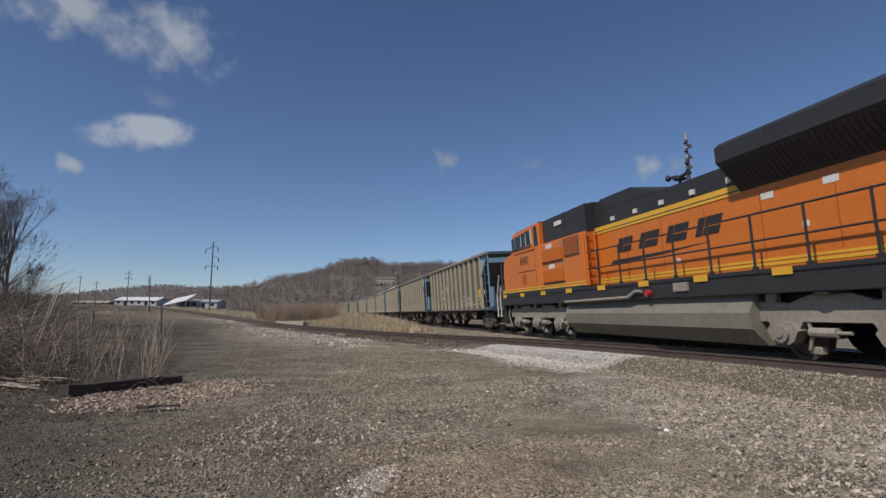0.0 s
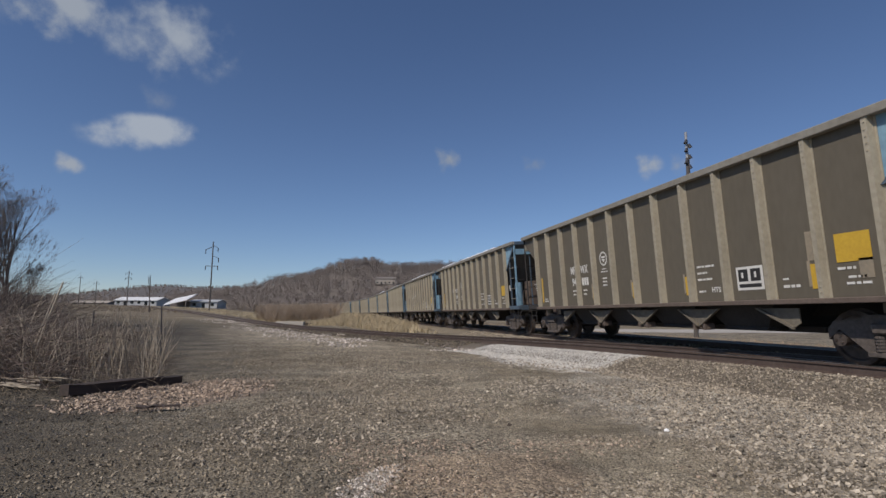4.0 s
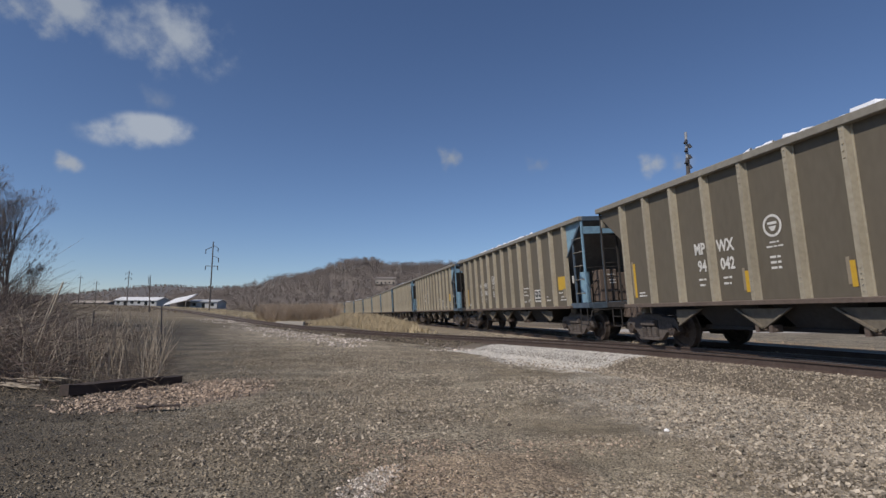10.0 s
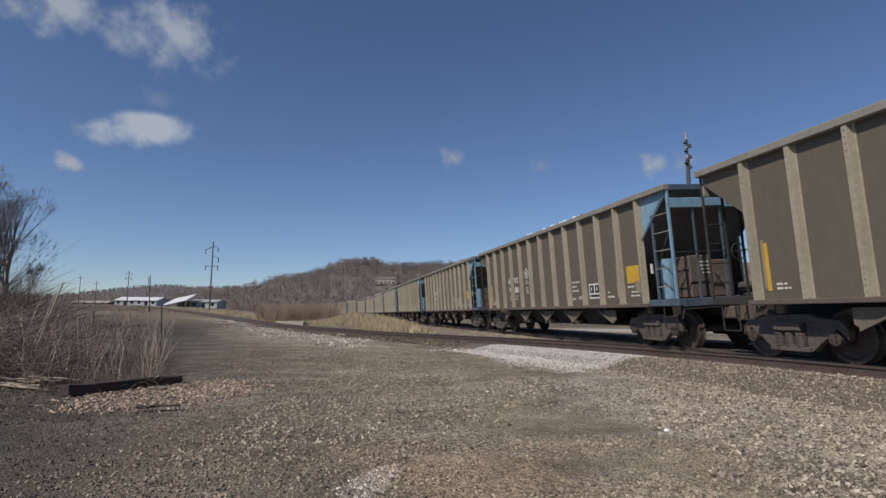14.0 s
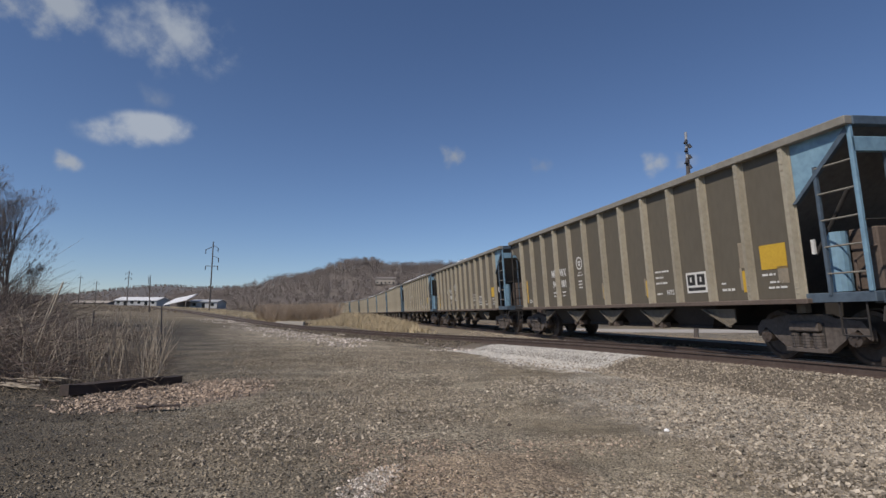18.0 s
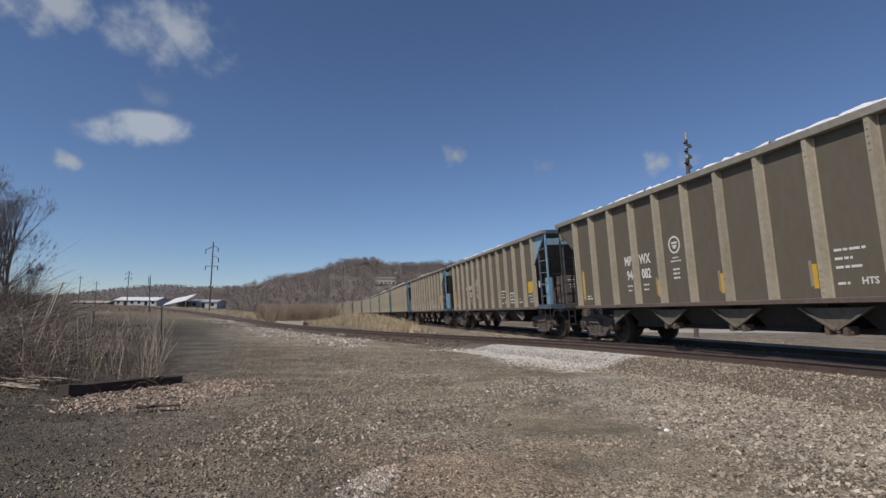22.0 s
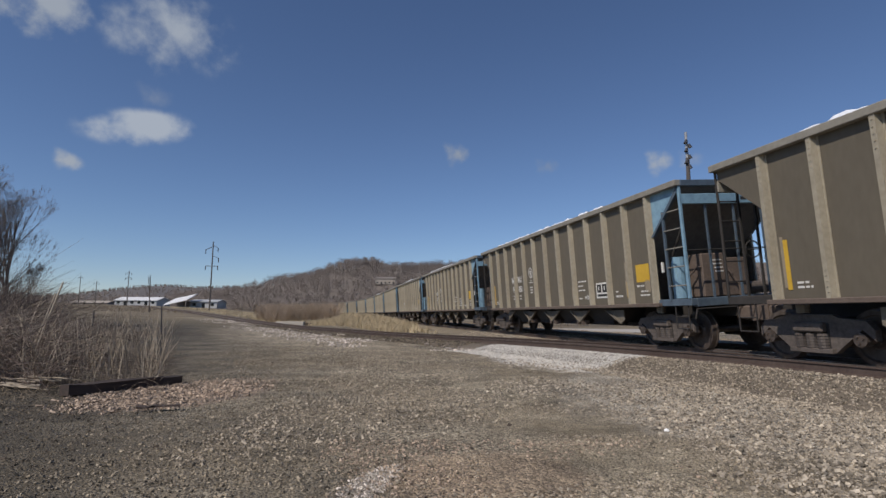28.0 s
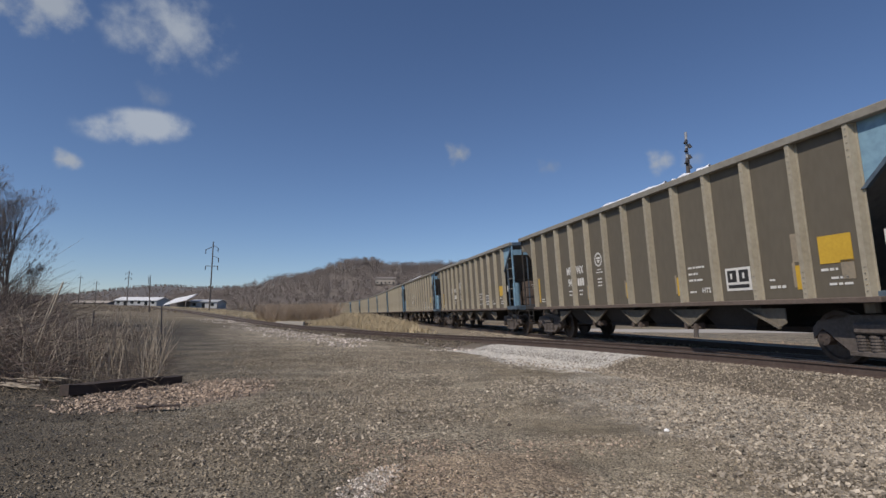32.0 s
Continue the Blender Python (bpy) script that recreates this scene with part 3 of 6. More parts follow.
        prism(bm, [(sx * 8.0, 0.66), (sx * 8.28, 0.70), (sx * 8.28, 1.0), (sx * 8.0, 1.03)], -0.2, 0.12)
        part("coupler", bm, M_RUST, car)
        bm = bmesh.new()
        pipe(bm, [(sx * 7.6, 0.4, 0.75), (sx * 7.85, 0.38, 0.45), (sx * 8.1, 0.3, 0.38), (sx * 8.24, 0.22, 0.5)], 0.03)
        part("air_hose", bm, M_DARK, car)
        for sy in (-1, 1):
            bm = bmesh.new()
            pipe(bm, [(sx * 7.05, 1.4 * sy, 1.1), (sx * 7.05, 1.4 * sy, 0.55), (sx * 7.5, 1.4 * sy, 0.55), (sx * 7.5, 1.4 * sy, 1.1)], 0.016)
            cyl(bm, (sx * 7.05, 1.4 * sy, 0.82), (sx * 7.5, 1.4 * sy, 0.82), 0.014, n=6)
            part("sill_step", bm, M_DARK, car)
    # brake gear on the blue end
    pybox("brake_box", car, M_RUST, (6.85, -0.78, 1.25), (7.34, -0.16, 2.28), "brown brake gear box", 0.02)
    pybox("valve_box", car, M_RUST, (6.80, -0.12, 1.25), (7.30, 0.48, 2.16), "", 0.02)
    bm = bmesh.new()
    for k in range(4):
        box(bm, (7.338, -0.52 + 0.03 * k, 2.10 - 0.09 * k), (7.346, -0.24 + 0.01 * k, 2.13 - 0.09 * k))
    tagged(part("box_notice", bm, M_WHITE, car, "faded white notice lines"), kind="stuff")
    bm = bmesh.new()
    box(bm, (6.56, -1.28, 1.20), (7.55, 1.28, 1.235))
    part("end_platform", bm, M_DARK, car, "dark end platform")
    bm = bmesh.new()
    pipe(bm, [(7.05, -0.95, 1.25), (7.05, -0.95, 1.75), (7.3, -0.9, 1.95), (7.3, -0.5, 2.0)], 0.022)
    part("brake_pipe", bm, M_RUST, car)
    bm = bmesh.new()
    pipe(bm, [(7.35, -0.1, 1.9), (7.45, 0.1, 1.5), (7.45, 0.1, 1.0)], 0.02)
    part("train_pipe", bm, M_RUST, car)
    bm = bmesh.new()
    cyl(bm, (7.1, 0.62, 1.42), (7.1, 1.18, 1.42), 0.15, n=14)
    part("brake_cylinder", bm, M_TRUCK, car)
    bm = bmesh.new()
    cyl(bm, (7.69, -1.42, 2.34), (7.69, 1.42, 2.34), 0.016, n=6)
    part("end_handrail", bm, M_DARK, car)
    bm = bmesh.new()
    pipe(bm, [(7.74, -1.42, 0.78), (7.74, -1.36, 1.0), (7.74, -0.2, 1.0), (7.95, -0.05, 1.06)], 0.018)
    part("uncoupling_lever", bm, M_DARK, car)
    bm = bmesh.new()
    for k, w in enumerate((0.16, 0.1, 0.2, 0.12, 0.15)):
        y0 = 0.2 + 0.21 * k
        box(bm, (7.68, y0, 3.50), (7.684, y0 + w, 3.58))
    tagged(part("end_lettering", bm, M_BLACKP, car, "dark lettering too fine to read"), kind="stuff")
    rungs = None
    for k in range(5):
        if rungs is None:
            bm = bmesh.new()
            cyl(bm, (-7.66, -1.42, 0), (-7.66, -0.99, 0), 0.016, n=6)
            rungs = part("rear_rung", bm, M_DARK, car)
            rungs.matrix_basis = pose(0, 0, 1.55)
        else:
            again(rungs, pose(0, 0, 1.55 + 0.42 * k))
    bm = bmesh.new()
    cyl(bm, (6.85, -1.05, 1.25), (6.85, -1.05, 2.25), 0.17, n=14)
    part("air_reservoir", bm, M_BLUE, car, "pale blue upright air tank")
    bm = bmesh.new()
    for k in range(14):
        a0, a1 = 2 * math.pi * k / 14, 2 * math.pi * (k + 1) / 14
        cyl(bm, (7.75, 0.3 + 0.2 * math.cos(a0), 2.3 + 0.2 * math.sin(a0)), (7.75, 0.3 + 0.2 * math.cos(a1), 2.3 + 0.2 * math.sin(a1)), 0.016, n=5)
    cyl(bm, (7.74, 0.1, 2.3), (7.74, 0.5, 2.3), 0.014, n=5)
    part("brake_wheel", bm, M_DARK, car)
    bm = bmesh.new()
    box(bm, (6.72, -1.44, 1.9), (6.78, -1.40, 2.15))
    part("end_plate", bm, M_WHITE, car, "small white plate")
    # floor, chutes, centre sill, door beams
    pybox("centre_sill", car, M_DARK, (-7.6, -0.22, 0.78), (7.6, 0.22, 1.16))
    first = None
    for x in (-3.22, -1.073, 1.073, 3.22):
        bm = bmesh.new()
        top = [bm.verts.new((x + a * 1.06, b * 1.38, 1.22)) for a, b in ((-1, -1), (1, -1), (1, 1), (-1, 1))]
        bot = [bm.verts.new((x + a * 0.55, b * 1.12, 0.60)) for a, b in ((-1, -1), (1, -1), (1, 1), (-1, 1))]
        for i in range(4):
            j = (i + 1) % 4
            bm.faces.new((top[i], top[j], bot[j], bot[i]))
        bm.faces.new(bot)
        part("discharge_chute", bm, M_DARK, car, "black discharge chute")
        bm = bmesh.new()
        box(bm, (x - 0.58, -1.16, 0.55), (x + 0.58, 1.16, 0.61))
        part("chute_door", bm, M_DARK, car)
    bm = bmesh.new()
    for y in (-0.62, 0.62):
        box(bm, (-4.6, y - 0.07, 0.50), (4.6, y + 0.07, 0.60))
    part("door_beam", bm, M_DARK, car)
    pybox("floor_sheet", car, M_SLOPE, (-5.0, -1.39, 1.17), (5.0, 1.39, 1.2))
    for x in (-3.2, 0.0, 3.2):
        bm = bmesh.new()
        cyl(bm, (x, -1.4, 3.55), (x, 1.4, 3.55), 0.04, n=8)
        part("cross_brace", bm, M_SLOPE, car)
    for x in (-6.15, 6.15):
        tr, wh = build_truck(car, x)
        WHEELS.extend(wh)
    # paint and plates on the side towards the camera
    y = -1.436
    for x in (-6.25, -2.43, -0.28, 1.87, 5.1):
        h = 0.9 if x < -6 else 0.42
        pybox("reflector", car, M_YEL, (x + 0.03, y - 0.002, 1.32), (x + 0.12, y + 0.004, 1.32 + h), "yellow reflective strip")
        pybox("faded_strip", car, M_TAN, (x - 0.03, y - 0.002, 1.36), (x + 0.03, y + 0.004, 1.38 + h), "peeled strip of bare primer")
    pybox("reflector", car, M_TAN, (5.10, y - 0.002, 1.80), (5.22, y + 0.004, 2.30), "yellow reflective strip")
    pybox("placard", car, M_YEL, (5.62, y - 0.002, 1.72), (6.20, y + 0.004, 2.18), "yellow placard on the side sheet")
    pybox("primer_patch", car, M_TAN, (5.98, y - 0.002, 1.45), (6.2, y + 0.004, 1.76))
    bars = bmesh.new()
    for x, z, w, h in ((5.62, 1.60, 0.3, 0.05), (5.78, 1.46, 0.3, 0.045), (5.74, 1.36, 0.4, 0.045), (4.55, 1.36, 0.34, 0.06), (4.55, 1.50, 0.12, 0.04),
                       (2.33, 1.90, 0.52, 0.05), (2.33, 1.76, 0.3, 0.05), (2.33, 1.62, 0.44, 0.05), (2.33, 1.36, 0.2, 0.05), (-6.02, 1.42, 0.24, 0.045), (-6.02, 1.34, 0.3, 0.045),
                       (-3.72, 1.62, 0.22, 0.05), (-3.70, 1.50, 0.17, 0.05), (-2.98, 1.62, 0.24, 0.05), (-2.98, 1.50, 0.2, 0.05),
                       (-1.72, 2.20, 0.2, 0.035), (-1.80, 2.12, 0.36, 0.035), (-1.75, 1.92, 0.26, 0.05), (-1.75, 1.82, 0.26, 0.05), (-1.75, 1.72, 0.26, 0.05)):
        u, k = x, 0
        while u < x + w:
            e = min(x + w, u + (0.13, 0.07, 0.17)[k % 3])
            box(bars, (u, y - 0.002, z), (e, y + 0.004, z + 0.85 * h))
            u, k = e + 0.03, k + 1
    tagged(part("data_panel", bars, M_WHITE, car, "small white data lines, too fine to read"), kind="stuff")
    # framed two-window stencil and the round seal
    bm = bmesh.new()
    x0, z0, w, h = 3.46, 1.36, 0.66, 0.46
    box(bm, (x0, y - 0.002, z0), (x0 + w, y + 0.004, z0 + h))
    sten = part("stencil_frame", bm, M_WHITE, car, "white framed inspection stencil")
    for a, b, c, d in ((0.05, 0.17, 0.29, 0.41), (0.36, 0.17, 0.60, 0.41), (0.05, 0.05, 0.60, 0.12)):
        pybox("stencil_field", sten, M_BLACKP, (x0 + a, y - 0.005, z0 + b), (x0 + c, y + 0.002, z0 + d))
    for a in (0.13, 0.45):
        pybox("stencil_mark", sten, M_WHITE, (x0 + a, y - 0.007, z0 + 0.24), (x0 + a + 0.05, y, z0 + 0.35))
    bm = bmesh.new()
    n = 28
    ro, ri = 0.21, 0.165
    cx, cz = -1.62, 2.52
    a = [bm.verts.new((cx + ro * math.cos(2 * math.pi * i / n), y - 0.003, cz + ro * math.sin(2 * math.pi * i / n))) for i in range(n)]
    b = [bm.verts.new((cx + ri * math.cos(2 * math.pi * i / n), y - 0.003, cz + ri * math.sin(2 * math.pi * i / n))) for i in range(n)]
    for i in range(n):
        j = (i + 1) % n
        bm.faces.new((a[i], a[j], b[j], b[i]))
    box(bm, (cx - 0.10, y - 0.003, cz + 0.02), (cx + 0.10, y + 0.003, cz + 0.07))
    prism(bm, [(cx - 0.09, cz - 0.01), (cx + 0.09, cz - 0.01), (cx + 0.03, cz - 0.1), (cx - 0.03, cz - 0.1)], y - 0.003, y + 0.003)
    part("round_seal", bm, M_WHITE, car, "white round seal")
    lettering("load_limit", "HTS", 0.15, M_WHITE, car, 2.86, y - 0.004, 1.40)
    lettering("reporting_mark", "MP", 0.34, M_WHITE, car, -3.60, y - 0.004, 2.30, "", width=0.78)
    lettering("reporting_mark", "WX", 0.34, M_WHITE, car, -2.84, y - 0.004, 2.30, "", width=0.78)
    lettering("car_series", "94", 0.34, M_WHITE, car, -3.57, y - 0.004, 1.92, "", width=0.78)
    return car


# ---- train timing ----
SPEED, GAIN = 9.166, 0.0070       # metres a second, and the slow gain of speed


def run(t):
    """Metres run since the start."""
    return SPEED * t + GAIN * t * t


N_CARS = 42
FAR_CARS = 25             # from this car on, none comes within a hundred metres
FIRST_S = 32.86          # centre of the first hopper at the start
LOCO_S = 13.1


hopper = build_hopper()
hopper.matrix_basis = car_pose(FIRST_S)
CARS = [hopper]


def far_hopper(src):
    """The same car with its like pieces joined, for the tail that stays far off."""
    car = thing("hopper_car", "brown-grey ribbed steel coal hopper car with blue end on rails", "freight car", "hopper cars of the coal train")
    joined = {}
    for ob in src.children_recursive:
        m, up = ob.matrix_basis.copy(), ob.parent
        while up != src:
            m, up = up.matrix_basis @ m, up.parent
        name = ob.name.split(".")[0]
        if name == "wheelset":
            again(ob, m, car)
            continue
        bm = joined.setdefault((name, ob.data.materials[0].name), bmesh.new())
        old = len(bm.verts)
        bm.from_mesh(ob.data)
        bm.verts.ensure_lookup_table()
        bmesh.ops.transform(bm, matrix=m, verts=bm.verts[old:])
    for (name, mat), bm in joined.items():
        tagged(part(name, bm, bpy.data.materials[mat], car), kind="stuff")
    return car


for j in range(1, FAR_CARS):
    CARS.append(copy_thing(hopper, car_pose(FIRST_S + 16.5 * j)))
far_car = far_hopper(hopper)
far_car.matrix_basis = car_pose(FIRST_S + 16.5 * FAR_CARS)
CARS.append(far_car)
for j in range(FAR_CARS + 1, N_CARS):
    CARS.append(copy_thing(far_car, car_pose(FIRST_S + 16.5 * j)))


# each car's own number, where it can be read; plain bars where it cannot
SERIES = {0: "010", 2: "043", 3: "040", 4: "042", 5: "093", 6: "045", 8: "034", 9: "001", 10: "080", 11: "082", 12: "057", 13: "054", 14: "065", 15: "050", 16: "027"}
# stretches of old snow on the near top chord: car, start, length
SNOW = ((0, 0.5, 4.5), (2, -6.0, 11.5), (3, -2.5, 8.0), (4, -2.0, 3.0), (4, 3.0, 1.2), (5, -3.5, 7.5), (7, -1.0, 4.5), (10, -0.5, 2.2), (10, 3.0, 1.0), (11, -6.0, 12.0), (12, -3.5, 7.0), (13, -2.0, 4.5), (14, -5.5, 12.0), (15, -5.0, 9.5), (16, -4.5, 7.0), (17, -1.0, 4.5), (19, -3.0, 6.0))
plain_bar = None
for j, car in enumerate(CARS):
    if j in SERIES:
        lettering("car_number", SERIES[j], 0.34, M_WHITE, car, -2.82, -1.44, 1.92, width=0.78)
    elif plain_bar is None:
        bm = bmesh.new()
        for k in range(3):
            box(bm, (-3.03 + 0.15 * k, -1.442, 1.80), (-2.92 + 0.15 * k, -1.436, 2.04))
        plain_bar = part("car_number", bm, M_WHITE, car)
    else:
        again(plain_bar, Matrix.Identity(4), car)


def snow_rim(car, x0, length, seed):
    """Ragged ridge of old snow lying on the top chord."""
    rnd = random.Random(seed)
    bm = bmesh.new()
    x, prev = x0, None
    while x < x0 + length:
        h = rnd.uniform(0.015, 0.075) * (0.25 if rnd.random() < 0.2 else 1)
        w = rnd.uniform(0.05, 0.12)
        ring = [bm.verts.new((x, -1.50 - w * 0.55, 3.988)), bm.verts.new((x, -1.50 - w * 0.25, 3.988 + h)), bm.verts.new((x, -1.50 + w * 0.3, 3.988 + h * 0.9)), bm.verts.new((x, -1.50 + w * 0.6, 3.988))]
        if prev:
            for k in range(3):
                bm.faces.new((prev[k], prev[k + 1], ring[k + 1], ring[k]))
        prev = ring if rnd.random() > 0.07 else None
        x += rnd.uniform(0.06, 0.25)
    part("snow_rim", bm, M_SNOW, car, "strip of old snow on the top chord")


for k, (j, x0, length) in enumerate(SNOW):
    snow_rim(CARS[j], x0, length, 40 + k)


# ---- locomotive, cab trailing ----
def build_loco():
    """Six-axle diesel. +X is the way it runs; the cab is at the -X end."""
    lo = thing("locomotive", "orange, black and yellow diesel locomotive on rails", "locomotive")
    HW = 1.55
    # frame and walkway
    pybox("underframe", lo, M_EBLACK, (-10.4, -1.5, 1.27), (10.9, 1.5, 1.74), "black underframe sill", 0.02)
    for sy in (-1, 1):
        bm = bmesh.new()
        box(bm, (-10.3, 1.50 * sy, 1.66), (10.9, 1.53 * sy, 1.74))
        part("walkway_edge", bm, M_EBLACK, lo)
        for i in range(9):
            x = -9.9 + 2.12 * i
            pybox("sill_reflector", lo, M_EYEL, (x, 1.532 * sy - 0.004, 1.60), (x + 0.44, 1.532 * sy + 0.004, 1.74), "yellow sill reflector")
    # nose and cab
    bm = bmesh.new()
    prism(bm, [(-9.96, 1.76), (-10.02, 2.6), (-9.96, 3.22), (-9.72, 3.40), (-8.45, 3.58), (-8.45, 1.76)], -1.40, 1.40)
    bmesh.ops.bevel(bm, geom=list(bm.edges), offset=0.07, segments=2, affect='EDGES')
    nose = part("nose", bm, M_ORANGE, lo, "orange low nose")
    bm = bmesh.new()
    pipe(bm, [(-9.75, -1.2, 3.36), (-9.5, -1.2, 3.54), (-8.7, -1.2, 3.68)], 0.018)
    part("nose_rail", bm, M_EBLACK, nose)
    bm = bmesh.new()
    prism(bm, [(-8.50, 1.76), (-8.56, 3.5), (-8.42, 4.18), (-8.2, 4.27), (-5.75, 4.36), (-5.55, 4.36), (-5.55, 1.76)], -HW + 0.05, HW - 0.05)
    bmesh.ops.bevel(bm, geom=[e for e in bm.edges if abs(e.verts[0].co.y - e.verts[1].co.y) < 0.01 and e.verts[0].co.z > 3], offset=0.05, segments=1, affect='EDGES')
    cab = part("cab", bm, M_ORANGE, lo, "orange driving cab")
    bm = bmesh.new()
    prism(bm, [(-8.40, 4.20), (-8.2, 4.275), (-5.75, 4.365), (-5.6, 4.365), (-5.6, 4.40), (-8.25, 4.315)], -1.40, 1.40)
    part("cab_roof", bm, M_EBLACK, cab)
    for sy in (-1, 1):
        yo = (HW - 0.05) * sy
        bm = bmesh.new()
        prism(bm, [(-8.40, 3.56), (-8.44, 4.06), (-6.34, 4.20), (-6.28, 3.62)], yo - 0.01 * sy, yo + 0.012 * sy)
        win = part("cab_window", bm, M_GLASS, cab, "dark side windows")
        for x in (-8.02, -7.32, -6.82):
            pybox("window_post", win, M_WHITE if x > -7.4 else M_EGREY, (x - 0.018, yo, 3.60), (x + 0.018, yo + 0.022 * sy, 4.10))
        bm = bmesh.new()
        prism(bm, [(-6.34, 4.20), (-6.28, 3.62), (-6.235, 3.62), (-6.295, 4.21)], yo, yo + 0.025 * sy)
        part("window_frame", bm, M_WHITE, win)
        pybox("window_sill", cab, M_EBLACK, (-8.42, yo, 3.53), (-6.28, yo + 0.03 * sy, 3.56))
        pybox("drip_rail", cab, M_SLOT, (-8.25, yo, 3.38), (-6.0, yo + 0.03 * sy, 3.42))
        bm = bmesh.new()
        prism(bm, [(-5.98, 3.50), (-5.98, 4.24), (-5.70, 4.26), (-5.62, 3.50)], yo - 0.01 * sy, yo + 0.012 * sy)
        part("door_window", bm, M_GLASS, cab, "dark door window")
        pybox("door_seam", cab, M_SLOT, (-6.02, yo, 1.95), (-6.0, yo + 0.008 * sy, 4.2))
        pybox("hatch_seam", cab, M_BLACKP, (-7.85, yo, 2.58), (-6.05, yo + 0.008 * sy, 2.61))
        for k in range(4):
            pybox("hatch_louvre", cab, M_SLOT, (-7.5, yo, 2.12 + 0.1 * k), (-7.05, yo + 0.02 * sy, 2.155 + 0.1 * k))
    for y in (-0.75, 0.75):
        pybox("windscreen", cab, M_GLASS, (-8.60, y - 0.55, 3.62), (-8.50, y + 0.55, 4.12), "dark windscreen")
    # equipment block behind the cab: orange below, black above
    pybox("equipment_block", lo, M_ORANGE, (-5.55, -1.46, 1.76), (-2.2, 1.46, 3.50), "orange equipment block", 0.03)
    bm = bmesh.new()
    prism(bm, [(-5.55, 3.504), (-5.55, 4.40), (-2.2, 4.42), (-2.2, 3.504)], -1.30, 1.30)
    bmesh.ops.bevel(bm, geom=[e for e in bm.edges if min(v.co.z for v in e.verts) > 4], offset=0.06, segments=2, affect='EDGES')
    part("equipment_roof", bm, M_EBLACK, lo, "black equipment roof")
    bm = bmesh.new()
    prism(bm, [(-2.19, 4.06), (-2.19, 4.34), (-1.75, 4.40), (-1.6, 4.46), (-0.15, 4.46), (0.9, 4.10), (0.9, 4.06)], -0.95, 0.95)
    bmesh.ops.bevel(bm, geom=[e for e in bm.edges if min(v.co.z for v in e.verts) > 4.2], offset=0.05, segments=2, affect='EDGES')
    part("dust_bin_hatch", bm, M_EBLACK, lo, "black raised roof housing")
    for x, w in ((-5.0, 0.5), (-4.5, 0.35), (-3.1, 0.45), (-2.6, 0.3)):
        pybox("roof_vent", lo, M_EBLACK, (x, -1.0, 4.40), (x + w, -0.4, 4.47), "", 0.02)
    pybox("roof_rib", lo, M_EBLACK, (-3.74, -1.33, 3.52), (-3.66, 1.33, 4.39), "", 0.01)
    for sy in (-1, 1):
        yo = 1.46 * sy
        for z0, z1 in ((2.78, 3.20), (2.03, 2.45)):
            g = pybox("louvre_panel", lo, M_SLOT, (-5.42, yo, z0), (-3.72, yo + 0.012 * sy, z1), "recessed orange louvres")
            pybox("louvre_shelf", g, M_BLACKP, (-5.42, yo, z0 - 0.03), (-3.68, yo + 0.05 * sy, z0))
            for i in range(26):
                x = -5.40 + 0.064 * i
                pybox("louvre_blade", g, M_ORANGE, (x, yo + 0.012 * sy, z0 + 0.02), (x + 0.03, yo + 0.035 * sy, z1 - 0.02))
        g = pybox("intake_grille", lo, M_RUST, (-3.55, yo, 2.84), (-2.5, yo + 0.04 * sy, 3.44), "rust-red intake grille")
        for i in range(14):
            pybox("grille_bar", g, M_SLOT, (-3.52 + 0.073 * i, yo + 0.036 * sy, 2.87), (-3.49 + 0.073 * i, yo + 0.055 * sy, 3.42))
        for x, z in ((-5.05, 3.27), (-4.9, 2.52)):
            pybox("notice_plate", lo, M_WHITE, (x, yo, z), (x + 0.5, yo + 0.006 * sy, z + 0.15), "white notice plate")
        for x, z in ((-3.86, 3.27), (-3.86, 2.58)):
            pybox("notice_plate", lo, M_TAN, (x, yo, z), (x + 0.16, yo + 0.006 * sy, z + 0.15), "small tan notice plate")
        pybox("number_board", lo, M_WHITE, (-4.45, 1.335 * sy, 4.02), (-3.85, 1.345 * sy, 4.17), "white number board")
        for z0, z1, mt in ((1.81, 1.87, M_EYEL), (1.90, 1.95, M_EYEL), (1.87, 1.90, M_SLOT), (1.742, 1.81, M_EBLACK)):
            pybox("sill_stripe", lo, mt, (-5.5, 1.40 * sy, z0), (-2.25, 1.468 * sy, z1))
            pybox("sill_stripe", cab, mt, (-9.95, 1.39 * sy, z0), (-5.56, 1.508 * sy, z1))
    # long hood
    bm = bmesh.new()
    prism(bm, [(-2.2, 1.74), (-2.2, 3.40), (10.3, 3.40), (10.3, 1.74)], -0.98, 0.98)
    part("long_hood", bm, M_ORANGE, lo, "orange long hood side")
    bm = bmesh.new()
    prism(bm, [(-2.2, 3.404), (-2.2, 4.05), (3.85, 4.05), (3.85, 3.404)], -0.96, 0.96)
    part("hood_roof", bm, M_EBLACK, lo, "black hood roof")
    for sy in (-1, 1):
        for z0, z1, mt in ((3.37, 3.43, M_EYEL), (3.43, 3.46, M_EBLACK), (3.46, 3.58, M_EYEL)):
            pybox("hood_stripe", lo, mt, (-2.2, 0.97 * sy, z0), (3.86, 1.0 * sy, z1))
        for z0, z1, mt in ((1.81, 1.87, M_EYEL), (1.90, 1.95, M_EYEL)):
            pybox("hood_stripe", lo, mt, (-2.2, 0.97 * sy, z0), (10.3, 0.99 * sy, z1))
        for i in range(8):
            x = -2.1 + 1.6 * i
            pybox("hood_door_seam", lo, M_SLOT, (x, 0.98 * sy, 2.0), (x + 0.02, 0.987 * sy, 3.3))
